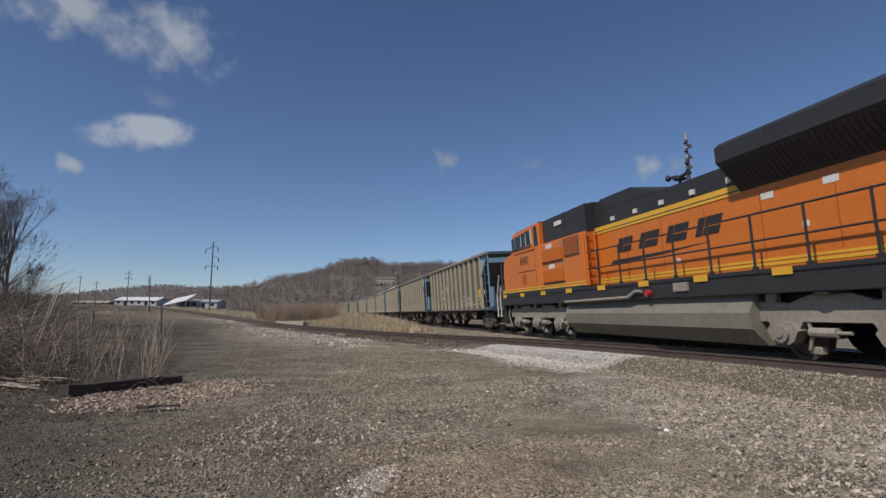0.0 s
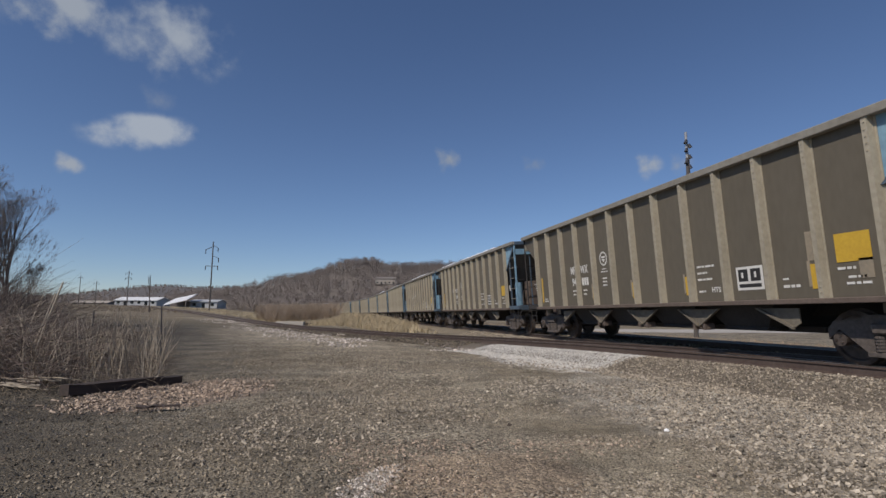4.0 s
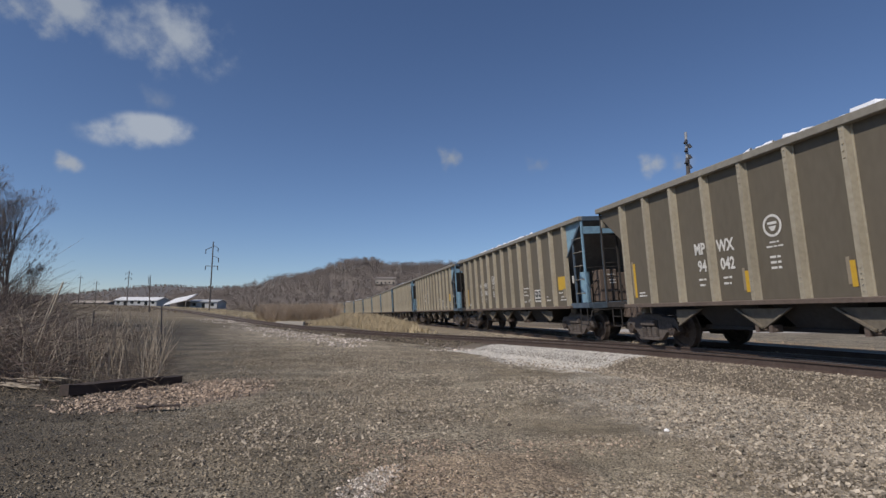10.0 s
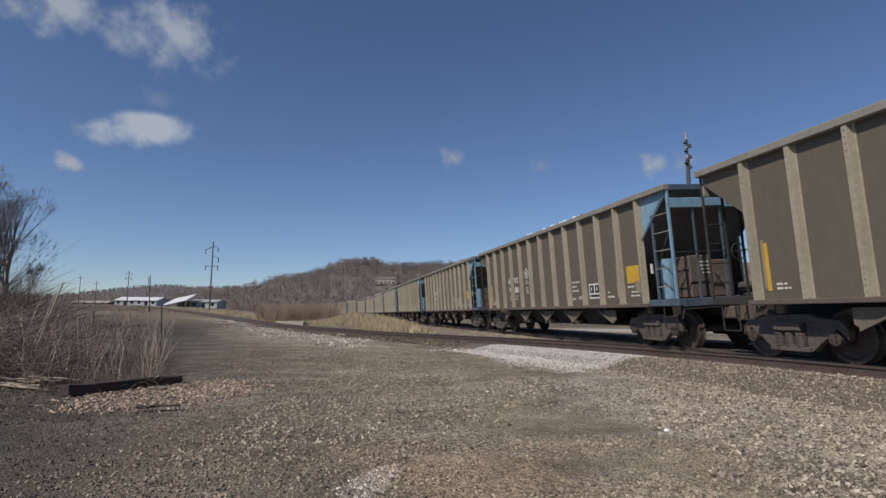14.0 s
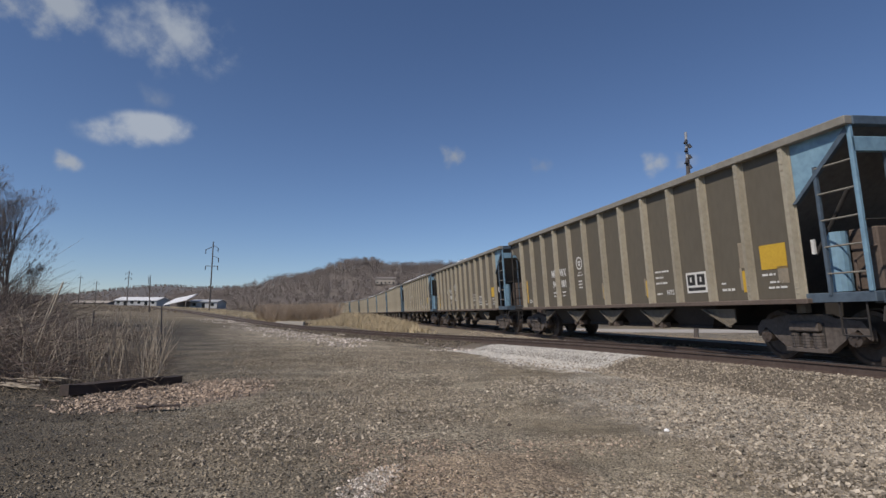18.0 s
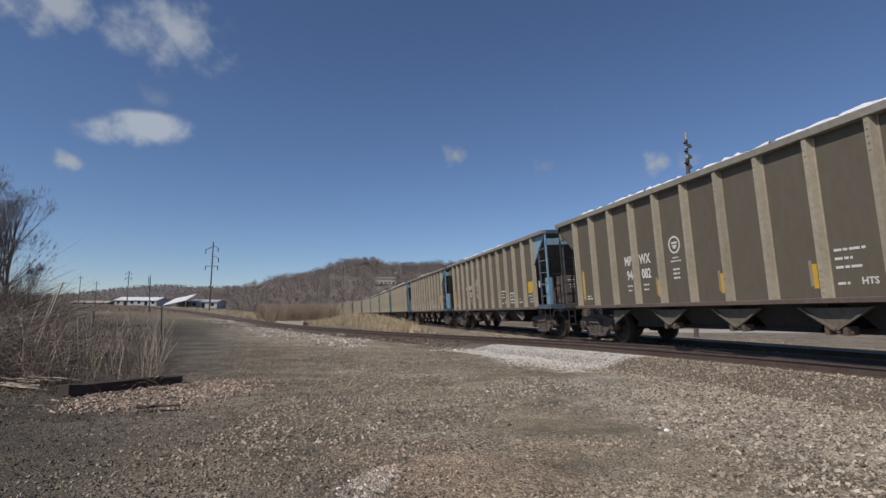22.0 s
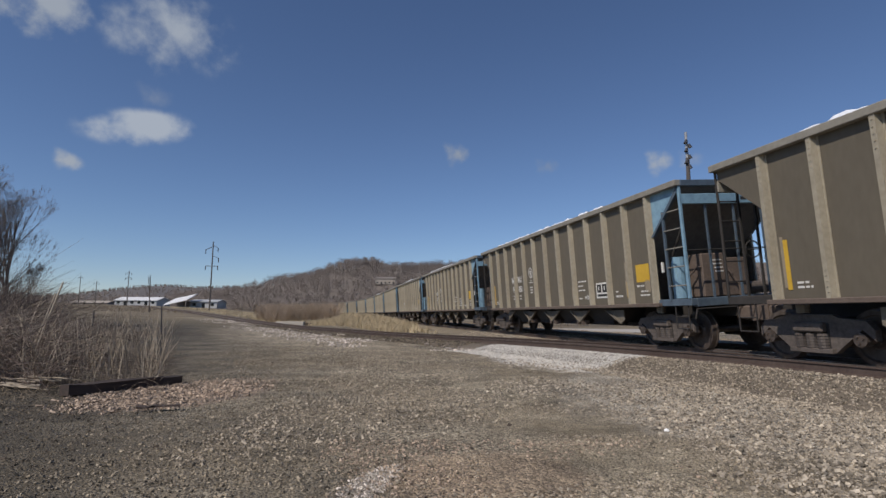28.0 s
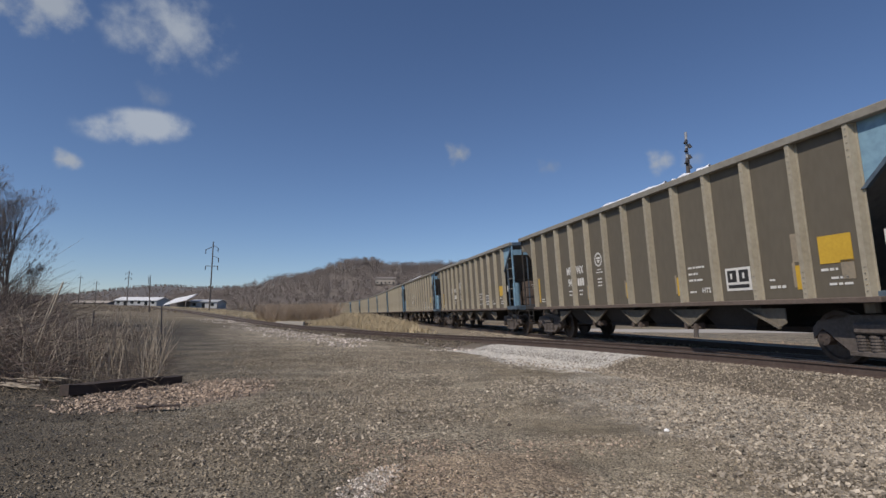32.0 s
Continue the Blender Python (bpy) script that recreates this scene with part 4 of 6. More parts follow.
        for i in range(5):
            pybox("lift_lug", lo, M_WHITE, (-1.2 + 1.18 * i, 0.96 * sy, 3.66), (-1.06 + 1.18 * i, 1.02 * sy, 3.78), "pale lifting lug")
        for x in (4.35, 5.7, 7.3):
            pybox("notice_plate", lo, M_WHITE, (x, 0.98 * sy, 3.12), (x + 0.3, 0.988 * sy, 3.25), "white notice plate")
        for x, z in ((1.6, 2.12), (5.2, 2.45)):
            pybox("door_latch", lo, M_WHITE, (x, 0.98 * sy, z), (x + 0.14, 0.988 * sy, z + 0.11))
    # flared radiators
    bm = bmesh.new()
    a = [(-0.98, 3.40), (-1.46, 3.94), (-1.52, 4.00), (-1.52, 4.32), (-1.38, 4.42), (1.38, 4.42), (1.52, 4.32), (1.52, 4.00), (1.46, 3.94), (0.98, 3.40)]
    r0 = [bm.verts.new((3.86, y, z)) for y, z in a]
    r1 = [bm.verts.new((10.3, y, z)) for y, z in a]
    for i in range(len(a)):
        j = (i + 1) % len(a)
        bm.faces.new((r0[i], r0[j], r1[j], r1[i]))
    bm.faces.new(r0)
    bm.faces.new(list(reversed(r1)))
    rad = part("radiator", bm, M_EBLACK, lo, "black flared radiator section")
    for sy in (-1, 1):
        first = None
        for i in range(54):
            x = 3.96 + 0.116 * i
            if first is None:
                bm = bmesh.new()
                cyl(bm, (0, 1.02 * sy, 3.45), (0, 1.47 * sy, 3.94), 0.022, n=4)
                first = part("radiator_fin", bm, M_DARK, rad)
                first.matrix_basis = pose(x, 0, 0)
            else:
                again(first, pose(x, 0, 0))
    # horns, fans, stack
    bm = bmesh.new()
    cyl(bm, (1.15, -0.3, 4.03), (1.15, -0.3, 4.36), 0.04, n=8)
    box(bm, (1.06, -0.46, 4.32), (1.24, -0.14, 4.39), None, 0.02)
    for dx, yy, l in ((-1, -0.42, 0.30), (1, -0.3, 0.36), (-1, -0.18, 0.26)):
        cyl(bm, (1.15, yy, 4.41), (1.15 + dx * l * 0.7, yy, 4.43), 0.034, 0.04, 10)
        cyl(bm, (1.15 + dx * l * 0.7, yy, 4.43), (1.15 + dx * l, yy, 4.44), 0.04, 0.09, 10)
    part("horn", bm, M_EBLACK, lo, "black air horn cluster")
    for x in (6.4, 8.1, 9.6):
        bm = bmesh.new()
        cyl(bm, (x, 0, 4.42), (x, 0, 4.50), 0.68, n=24)
        part("roof_fan", bm, M_EGREY, lo)
    bm = bmesh.new()
    box(bm, (2.2, -0.3, 4.04), (3.0, 0.3, 4.16), None, 0.03)
    part("exhaust_stack", bm, M_EBLACK, lo)
    # handrails
    for sy in (-1, 1):
        y = 1.46 * sy
        for z in (2.80, 2.28):
            bm = bmesh.new()
            cyl(bm, (-2.0, y, z), (10.7, y, z), 0.022, n=6)
            part("handrail", bm, M_EBLACK, lo)
        for i in range(11):
            bm = bmesh.new()
            x = -1.4 + 1.18 * i
            cyl(bm, (x, y, 1.74), (x, y, 2.82), 0.026, n=6)
            box(bm, (x - 0.05, y - 0.03, 1.74), (x + 0.05, y + 0.03, 1.80))
            part("stanchion", bm, M_EBLACK, lo)
        bm = bmesh.new()
        pipe(bm, [(-2.12, 1.40 * sy, 1.8), (-2.12, 1.40 * sy, 3.5)], 0.035)
        pipe(bm, [(-2.12, 1.08 * sy, 1.8), (-2.12, 1.08 * sy, 3.5)], 0.035)
        for k in range(6):
            cyl(bm, (-2.12, 1.40 * sy, 1.95 + 0.28 * k), (-2.12, 1.08 * sy, 1.95 + 0.28 * k), 0.016, n=6)
        part("hood_ladder", bm, M_ORANGE, lo)
    # steps and pilot at the cab end and at the far end
    for sx in (-1, 1):
        pybox("pilot", lo, M_EBLACK, (sx * 10.3, -1.3, 0.5), (sx * 10.6, 1.3, 1.74), "", 0.02)
        for sy in (-1, 1):
            for k in range(4):
                pybox("step", lo, M_EGREY, (sx * 10.6, 1.05 * sy, 0.42 + 0.36 * k), (sx * 10.85, 1.5 * sy, 0.46 + 0.36 * k))
            bm = bmesh.new()
            pipe(bm, [(sx * 10.85, 1.5 * sy, 0.75), (sx * 10.85, 1.5 * sy, 1.75), (sx * 10.4, 1.5 * sy, 2.65)], 0.03)
            pipe(bm, [(sx * 10.40, 1.5 * sy, 0.75), (sx * 10.40, 1.5 * sy, 1.75), (sx * 10.25, 1.5 * sy, 2.1)], 0.03)
            part("step_rail", bm, M_WHITE, lo, "white step handrail")
        bm = bmesh.new()
        box(bm, (sx * 10.5, -0.18, 0.72), (sx * 11.55, 0.18, 1.02), None, 0.03)
        part("coupler", bm, M_RUST, lo)
    # fuel tank
    bm = bmesh.new()
    a = [(-1.30, 1.28), (-1.50, 0.92), (-1.46, 0.60), (-1.12, 0.26), (1.12, 0.26), (1.46, 0.60), (1.50, 0.92), (1.30, 1.28)]
    r0 = [bm.verts.new((-3.8, y, z)) for y, z in a]
    r1 = [bm.verts.new((4.25, y, z)) for y, z in a]
    for i in range(len(a)):
        j = (i + 1) % len(a)
        bm.faces.new((r0[i], r0[j], r1[j], r1[i]))
    bm.faces.new(r0)
    bm.faces.new(list(reversed(r1)))
    part("fuel_tank", bm, M_TANK, lo, "grey faceted fuel tank")
    bm = bmesh.new()
    pipe(bm, [(-3.6, -1.56, 1.30), (0.2, -1.56, 1.34), (0.55, -1.56, 1.48), (0.85, -1.56, 1.48)], 0.05)
    part("fuel_pipe", bm, M_EGREY, lo)
    bm = bmesh.new()
    cyl(bm, (1.1, -1.5, 1.42), (1.1, -1.6, 1.42), 0.09, n=12)
    part("fuel_filler", bm, surface("red_filler_cap", (0.5, 0.04, 0.03), (0.3, 0.03, 0.02), 0.5), lo, "red fuel filler cap")
    pybox("emergency_box", lo, M_EGREY, (2.1, -1.545, 1.42), (2.6, -1.5, 1.62))
    # trucks
    for x in (-6.85, 6.85):
        bm = bmesh.new()
        box(bm, (-2.7, -1.0, 0.70), (2.7, 1.0, 1.26), None, 0.03)
        tr = part("truck", bm, M_DARK, lo, "grey three-axle truck")
        tr.matrix_basis = pose(x, 0, 0)
        for sy in (-1, 1):
            bm = bmesh.new()
            prism(bm, [(-2.95, 1.02), (-2.85, 0.74), (-2.42, 0.74), (-2.36, 0.62), (-1.74, 0.62), (-1.66, 0.74), (-0.42, 0.74), (-0.34, 0.62), (0.34, 0.62), (0.42, 0.74), (1.66, 0.74), (1.74, 0.62), (2.36, 0.62), (2.42, 0.74), (2.85, 0.74), (2.95, 1.02), (2.7, 1.12), (1.9, 1.08), (1.45, 1.22), (0.7, 1.22), (0.35, 1.10), (-0.35, 1.10), (-0.7, 1.22), (-1.45, 1.22), (-1.9, 1.08), (-2.7, 1.12)], 1.05 * sy, 1.25 * sy)
            part("side_frame", bm, M_EGREY, tr, "khaki-grey cast side frame")
            for ax in (-2.05, 0.0, 2.05):
                bm = bmesh.new()
                prism(bm, [(ax - 0.34, 0.58), (ax - 0.24, 0.40), (ax - 0.12, 0.33), (ax + 0.12, 0.33), (ax + 0.24, 0.40), (ax + 0.34, 0.58), (ax + 0.20, 0.74), (ax - 0.20, 0.74)], 1.10 * sy, 1.34 * sy)
                cyl(bm, (ax, 1.34 * sy, 0.53), (ax, 1.40 * sy, 0.53), 0.165, n=16)
                cyl(bm, (ax, 1.40 * sy, 0.53), (ax, 1.43 * sy, 0.53), 0.075, n=12)
                part("axle_box", bm, M_EGREY, tr)
                bm = bmesh.new()
                cyl(bm, (ax + 0.50, 1.22 * sy, 0.56), (ax + 1.0, 1.22 * sy, 0.56), 0.085, n=10)
                cyl(bm, (ax + 1.0, 1.22 * sy, 0.56), (ax + 1.25, 1.22 * sy, 0.56), 0.03, n=8)
                part("brake_cylinder", bm, M_EGREY, tr)
                bm = bmesh.new()
                pipe(bm, [(ax + 0.42, 1.2 * sy, 0.25), (ax + 0.50, 1.2 * sy, 0.5), (ax + 0.46, 1.2 * sy, 0.72)], 0.035)
                part("brake_rod", bm, M_EGREY, tr)
                pybox("brake_shoe", tr, M_EGREY, (ax + 0.34, 1.0 * sy, 0.16), (ax + 0.60, 1.16 * sy, 0.30), "", 0.02)
            for sx in (-1.05, 1.05):
                bm = bmesh.new()
                for q in range(4):
                    cyl(bm, (sx, 1.2 * sy, 1.23 + 0.05 * q), (sx, 1.2 * sy, 1.26 + 0.05 * q), 0.30, n=16)
                cyl(bm, (sx, 1.2 * sy, 1.22), (sx, 1.2 * sy, 1.42), 0.22, n=14)
                part("rubber_spring", bm, M_DARK, tr)
            for sx in (-2.3, -0.1, 2.2):
                pybox("damper_bracket", tr, M_EGREY, (sx - 0.12, 1.1 * sy, 1.08), (sx + 0.12, 1.28 * sy, 1.32), "", 0.03)
            bm = bmesh.new()
            pipe(bm, [(-2.9, 1.3 * sy, 1.25), (-2.95, 1.34 * sy, 0.8), (-2.8, 1.3 * sy, 0.4)], 0.03)
            pipe(bm, [(2.9, 1.3 * sy, 1.25), (2.95, 1.34 * sy, 0.8), (2.8, 1.3 * sy, 0.4)], 0.03)
            part("sand_hose", bm, M_EGREY, tr)
        for ax in (-2.05, 0.0, 2.05):
            w = build_wheelset(tr, ax)
            LOCO_WHEELS.append(w)
    # road number and the brand shapes as plain slanted blocks
    lettering("cab_number", "8481", 0.50, M_BLACKP, lo, -7.12, -1.506, 3.02, "black cab number", width=1.0, weight=0.004)
    for x, w in ((-1.05, 0.74), (0.05, 0.86), (1.25, 0.80), (2.35, 0.80)):
        bm = bmesh.new()
        prism(bm, [(x, 2.66), (x + 0.22, 2.66), (x + 0.40, 3.07), (x + 0.18, 3.07)], -0.992, -0.98)
        bar = part("brand_bar", bm, M_BLACKP, lo, "black slanted brand shape")
        for z in (2.66, 2.89):
            bm = bmesh.new()
            o = (z - 2.66) * 0.44
            prism(bm, [(x + 0.25 + o, z), (x + w - 0.04 + o, z), (x + w + 0.04 + o, z + 0.18), (x + 0.33 + o, z + 0.18)], -0.992, -0.98)
            part("brand_block", bm, M_BLACKP, bar, "black slanted brand shape")
    bm = bmesh.new()
    prism(bm, [(-1.45, 2.34), (1.0, 2.40), (2.75, 2.50), (1.0, 2.47), (-1.32, 2.46)], -0.992, -0.98)
    part("brand_swoosh", bm, M_BLACKP, lo)
    return lo


LOCO_WHEELS = []
loco = build_loco()
loco.matrix_basis = car_pose(LOCO_S)




# ---- ties ----
def build_ties(track, path, z_of, s0, count, cant, seed):
    rnd = random.Random(seed)
    bm = bmesh.new()
    box(bm, (-1.28, -0.11, -0.18), (1.28, 0.11, 0.0), None, 0.012)
    first = part("tie", bm, M_TIE, track, "weathered timber tie")
    for i in range(count):
        s = s0 + 0.56 * i
        x, y, h = path(s)
        m = pose(x, y, z_of(s) - 0.172 + rnd.uniform(-0.014, 0.012), 0, cant, -math.degrees(h) + rnd.uniform(-1, 1))
        if i == 0:
            first.matrix_basis = m
        else:
            again(first, m)


build_ties(track_main, main_track, main_z, -12.0, 130, -CANT, 3)
build_ties(track_side, side_track, side_z, 7.0, 120, 0.0, 4)


# ---- loose stones ----
def ico():
    p = (1 + 5 ** 0.5) / 2
    v = np.array([(-1, p, 0), (1, p, 0), (-1, -p, 0), (1, -p, 0), (0, -1, p), (0, 1, p), (0, -1, -p), (0, 1, -p), (p, 0, -1), (p, 0, 1), (-p, 0, -1), (-p, 0, 1)]) / 1.9
    f = np.array([(0, 11, 5), (0, 5, 1), (0, 1, 7), (0, 7, 10), (0, 10, 11), (1, 5, 9), (5, 11, 4), (11, 10, 2), (10, 7, 6), (7, 1, 8), (3, 9, 4), (3, 4, 2), (3, 2, 6), (3, 6, 8), (3, 8, 9), (4, 9, 5), (2, 4, 11), (6, 2, 10), (8, 6, 7), (9, 8, 1)])
    return v, f


STONE_V = np.array([(x, y, z) for x in (-0.7, 0.7) for y in (-0.7, 0.7) for z in (-0.7, 0.7)])
STONE_F = np.array([(0, 1, 3), (0, 3, 2), (4, 6, 7), (4, 7, 5), (0, 4, 5), (0, 5, 1), (2, 3, 7), (2, 7, 6), (0, 2, 6), (0, 6, 4), (1, 5, 7), (1, 7, 3)])


def stones(name, xy, size, material, label, seed, lift=0.3, base=None):
    """Crushed angular stones strewn on the ground, joined as one object of stuff."""
    rng = np.random.default_rng(seed)
    n = len(xy)
    sc = size[0] + (size[1] - size[0]) * rng.random(n) ** 2.0
    V = STONE_V[None] * (1 + 0.95 * (rng.random((n, 8, 3)) - 0.5)) * sc[:, None, None] * np.stack([0.75 + 0.8 * rng.random(n), 0.5 + 0.5 * rng.random(n), 0.4 + 0.45 * rng.random(n)], 1)[:, None, :]
    a = rng.random(n) * 6.283
    t, u = (rng.random(n) - 0.5) * 1.6, (rng.random(n) - 0.5) * 1.6
    x, y, z = V[..., 0], V[..., 1], V[..., 2]
    for ang, plane in ((t, 0), (u, 1), (a, 2)):
        c, s = np.cos(ang)[:, None], np.sin(ang)[:, None]
        if plane == 0:
            x, z = x * c - z * s, x * s + z * c
        elif plane == 1:
            y, z = y * c - z * s, y * s + z * c
        else:
            x, y = x * c - y * s, x * s + y * c
    gz = base if base is not None else np.array([bed_height(px, py) for px, py in xy])
    P = np.stack([x + xy[:, 0, None], y + xy[:, 1, None], z + (gz + sc * lift)[:, None]], 2).reshape(-1, 3)
    F = (STONE_F[None] + 8 * np.arange(n)[:, None, None]).reshape(-1, 3)
    me = bpy.data.meshes.new(name)
    me.vertices.add(len(P))
    me.vertices.foreach_set("co", P.ravel())
    me.loops.add(len(F) * 3)
    me.loops.foreach_set("vertex_index", F.ravel().astype(np.int32))
    me.polygons.add(len(F))
    me.polygons.foreach_set("loop_start", np.arange(0, len(F) * 3, 3, dtype=np.int32))
    me.update(calc_edges=True)
    me.shade_flat()
    me.materials.append(material)
    return tagged(new(name, me), label, "gravel", kind="stuff")


def stone_mat(name, dark, light, vary=0.66):
    m = surface(name, light, dark, 0.9, 0, 30, 6, 0.5, 0.3, 0.01)
    return island_vary(m, vary)


M_ST_GREY = stone_mat("grey_brown_gravel", (0.175, 0.146, 0.108), (0.43, 0.368, 0.283))
M_ST_DIRT = stone_mat("dirty_dark_gravel", (0.10, 0.082, 0.058), (0.38, 0.32, 0.235))
M_DARKSTONE = stone_mat("sooty_siding_stones", (0.06, 0.048, 0.034), (0.20, 0.165, 0.12))
M_ST_ROSE = stone_mat("rosy_white_ballast", (0.30, 0.26, 0.22), (0.66, 0.59, 0.52))
M_ST_PINK = stone_mat("pinkish_gravel", (0.22, 0.165, 0.12), (0.46, 0.36, 0.27))
M_ST_PALE = stone_mat("pale_limestone_chips", (0.48, 0.455, 0.41), (0.66, 0.63, 0.575), 0.28)
M_ST_TAN = stone_mat("tan_ballast_chips", (0.145, 0.121, 0.092), (0.47, 0.408, 0.318))


def scatter(n, x0, x1, y0, y1, seed, keep=None, near=True):
    rng = np.random.default_rng(seed)
    x = x0 + (x1 - x0) * rng.random(n)
    u = rng.random(n)
    y = y0 * (y1 / y0) ** u if near else y0 + (y1 - y0) * u
    p = np.stack([x, y], 1)
    p = p[(np.abs(p[:, 0]) < p[:, 1] * 0.95 + 1)]
    if keep is not None:
        p = p[np.array([keep(a, b) for a, b in p], dtype=bool)]
    return p


def off_track(x, y):
    return x < 9.9 - 0.225 * y - 1.9


def clump(a, b, k=0.35, seed=0):
    return noise.noise(Vector((a * k, b * k, 11 + seed)))


def near_only(a, b):
    return off_track(a, b) and clump(a, b) + 0.3 * clump(a, b, 1.4, 2) + 0.03 * a > -0.3 + 0.5 * random.random()


stones("gravel", scatter(70000, -2.2, 7.5, 2.6, 17, 1, near_only), (0.004, 0.020), M_ST_GREY, "grey-brown angular gravel strewn over the yard", 5)
stones("dirty_gravel", scatter(16000, -9, -2.0, 3.0, 9, 53, lambda a, b: a < -2.6 - 0.25 * (b - 4) - 1.2 * random.random()), (0.004, 0.017), M_DARKSTONE, "dark gravel at the edge of the brush", 54)
stones("dirty_gravel", scatter(64000, -9, 0.2, 2.6, 22, 51, lambda a, b: a > -3.4 - 0.3 * (b - 4) + random.random() and a < -1.2 + 1.5 * random.random() and clump(a, b, 0.6, 4) - 0.25 * smooth(3, 6, -a) > -0.45 + 0.5 * random.random()), (0.004, 0.016), M_ST_DIRT, "dirty dark gravel trodden into the yard", 52)
stones("pale_gravel", scatter(46000, 0.4, 9.5, 2.6, 14, 2, lambda a, b: off_track(a, b) and clump(a, b, 0.5, 3) + 0.16 * (a - 1.6) + 0.02 * (b - 5) > 0.35 * random.random()), (0.006, 0.026), M_ST_TAN, "tan ballast stones spilled beside the track", 6)
stones("pink_gravel", scatter(13000, -6.5, -2.2, 6.0, 11.0, 3, lambda a, b: ((a + 3.9 - 0.2 * (b - 8.1)) / 1.2) ** 2 + ((b - 8.1) / 1.75) ** 2 < 0.25 + 0.9 * random.random()), (0.008, 0.028), M_ST_PINK, "pinkish gravel spilled round the old timber", 7)
stones("pink_gravel", scatter(9000, -1.0, 1.9, 2.7, 5.0, 4, lambda a, b: clump(a, b, 0.9, 5) > -0.2 + 0.5 * random.random()), (0.004, 0.014), M_ST_PINK, "patch of pinkish gravel in the dirt", 8)
stones("crossing_gravel", scatter(34000, -0.2, 7.2, 10.5, 21, 5, lambda a, b: ((a - 3.6 - 0.05 * (b - 15.5)) / 2.4) ** 2 + ((b - 15.5) / 4.6) ** 2 < 0.55 + 0.5 * random.random() and a < 9.9 - 0.225 * b - 1.2), (0.006, 0.018), M_ST_PALE, "white crushed stone laid for a crossing", 9)
stones("pale_gravel", scatter(4200, -1.0, 0.1, 3.0, 4.6, 6, lambda a, b: ((a + 0.50 - 0.3 * (b - 3.75)) / 0.19) ** 2 + ((b - 3.75) / 0.48) ** 2 < 0.2 + 0.9 * random.random()), (0.004, 0.012), M_ST_ROSE, "small pale patch of crushed stone", 10)
stones("siding_gravel", scatter(52000, -34, 2.5, 17, 60, 7, lambda a, b: 14.5 - 0.6 * b - 7.5 + 2.5 * random.random() < a < 14.5 - 0.6 * b - 2.0 and clump(a, b, 0.3, 9) > -0.35 + 0.4 * random.random()), (0.016, 0.055), M_ST_ROSE, "pale rosy ballast spilled along the siding", 11)


def bed_stones(name, path, z_of, s0, s1, l0, l1, count, cant, size, material, label, seed, profile):
    """Ballast lying on the shoulder of a track's bed."""
    rng = np.random.default_rng(seed)
    s = s0 + (s1 - s0) * rng.random(count)
    lat = l0 + (l1 - l0) * rng.random(count)
    h = np.interp(np.abs(lat), *profile)
    c, sn = math.cos(radians(cant)), math.sin(radians(cant))
    a, b = lat * c - h * sn, h * c + lat * sn
    xy, z = [], []
    for k in range(count):
        x, y, hd = path(s[k])
        px, py = x + a[k] * math.cos(hd), y - a[k] * math.sin(hd)
        xy.append((px, py))
        z.append(max(z_of(s[k]) + b[k], bed_height(px, py)))
    return stones(name, np.array(xy), size, material, label, seed + 1, 0.5, np.array(z))


MAIN_PROFILE = ((0, 0.7, 1.3, 1.7, 2.6, 3.4), (-0.13, -0.13, -0.145, -0.245, -0.515, -0.56))
SIDE_PROFILE = ((0, 1.2, 1.7, 2.6, 3.4), (-0.165, -0.165, -0.245, -0.515, -0.56))
bed_stones("ballast_stones", main_track, main_z, 6, 30, -2.0, -0.90, 9000, CANT, (0.014, 0.036), M_ST_GREY, "dirty ballast stones along the main track", 12, MAIN_PROFILE)
bed_stones("ballast_stones", side_track, side_z, 4, 16.4, -2.9, -0.86, 26000, 0.0, (0.006, 0.020), M_ST_GREY, "tan ballast stones beside the switch rails", 22, SIDE_PROFILE)
bed_stones("crossing_gravel", side_track, side_z, 16.2, 22.8, -2.9, -0.86, 20000, 0.0, (0.006, 0.018), M_ST_PALE, "white crushed stone heaped against the switch rails", 26, SIDE_PROFILE)
bed_stones("ballast_stones", main_track, main_z, -8, 30, -0.62, 0.62, 6000, CANT, (0.014, 0.04), M_ST_DIRT, "dark ballast between the rails", 16, MAIN_PROFILE)
bed_stones("ballast_stones", side_track, side_z, 24, 56, -2.2, 2.2, 15000, 0.0, (0.016, 0.05), M_DARKSTONE, "dark dirty ballast of the siding", 18, SIDE_PROFILE)


stones("gravel", scatter(16000, 0.2, 2.6, 2.6, 5.2, 71, lambda a, b: clump(a, b, 0.8, 6) > -0.35 + 0.4 * random.random()), (0.004, 0.013), M_ST_GREY, "small grey-brown gravel in the dirt", 72)
stones("dirty_gravel", scatter(26000, -16, -1.5, 9, 30, 73, lambda a, b: a > -0.40 * b + 0.2 and clump(a, b, 0.5, 14) > -0.1 + 0.4 * random.random()), (0.007, 0.022), M_ST_DIRT, "dirty gravel trodden along the wheel ruts", 74)
clods = stones("dirt_clods", scatter(110, -5, 4.5, 2.9, 9, 13, off_track), (0.006, 0.022), M_TIE, "dark clods and bits of wood on the gravel", 14)


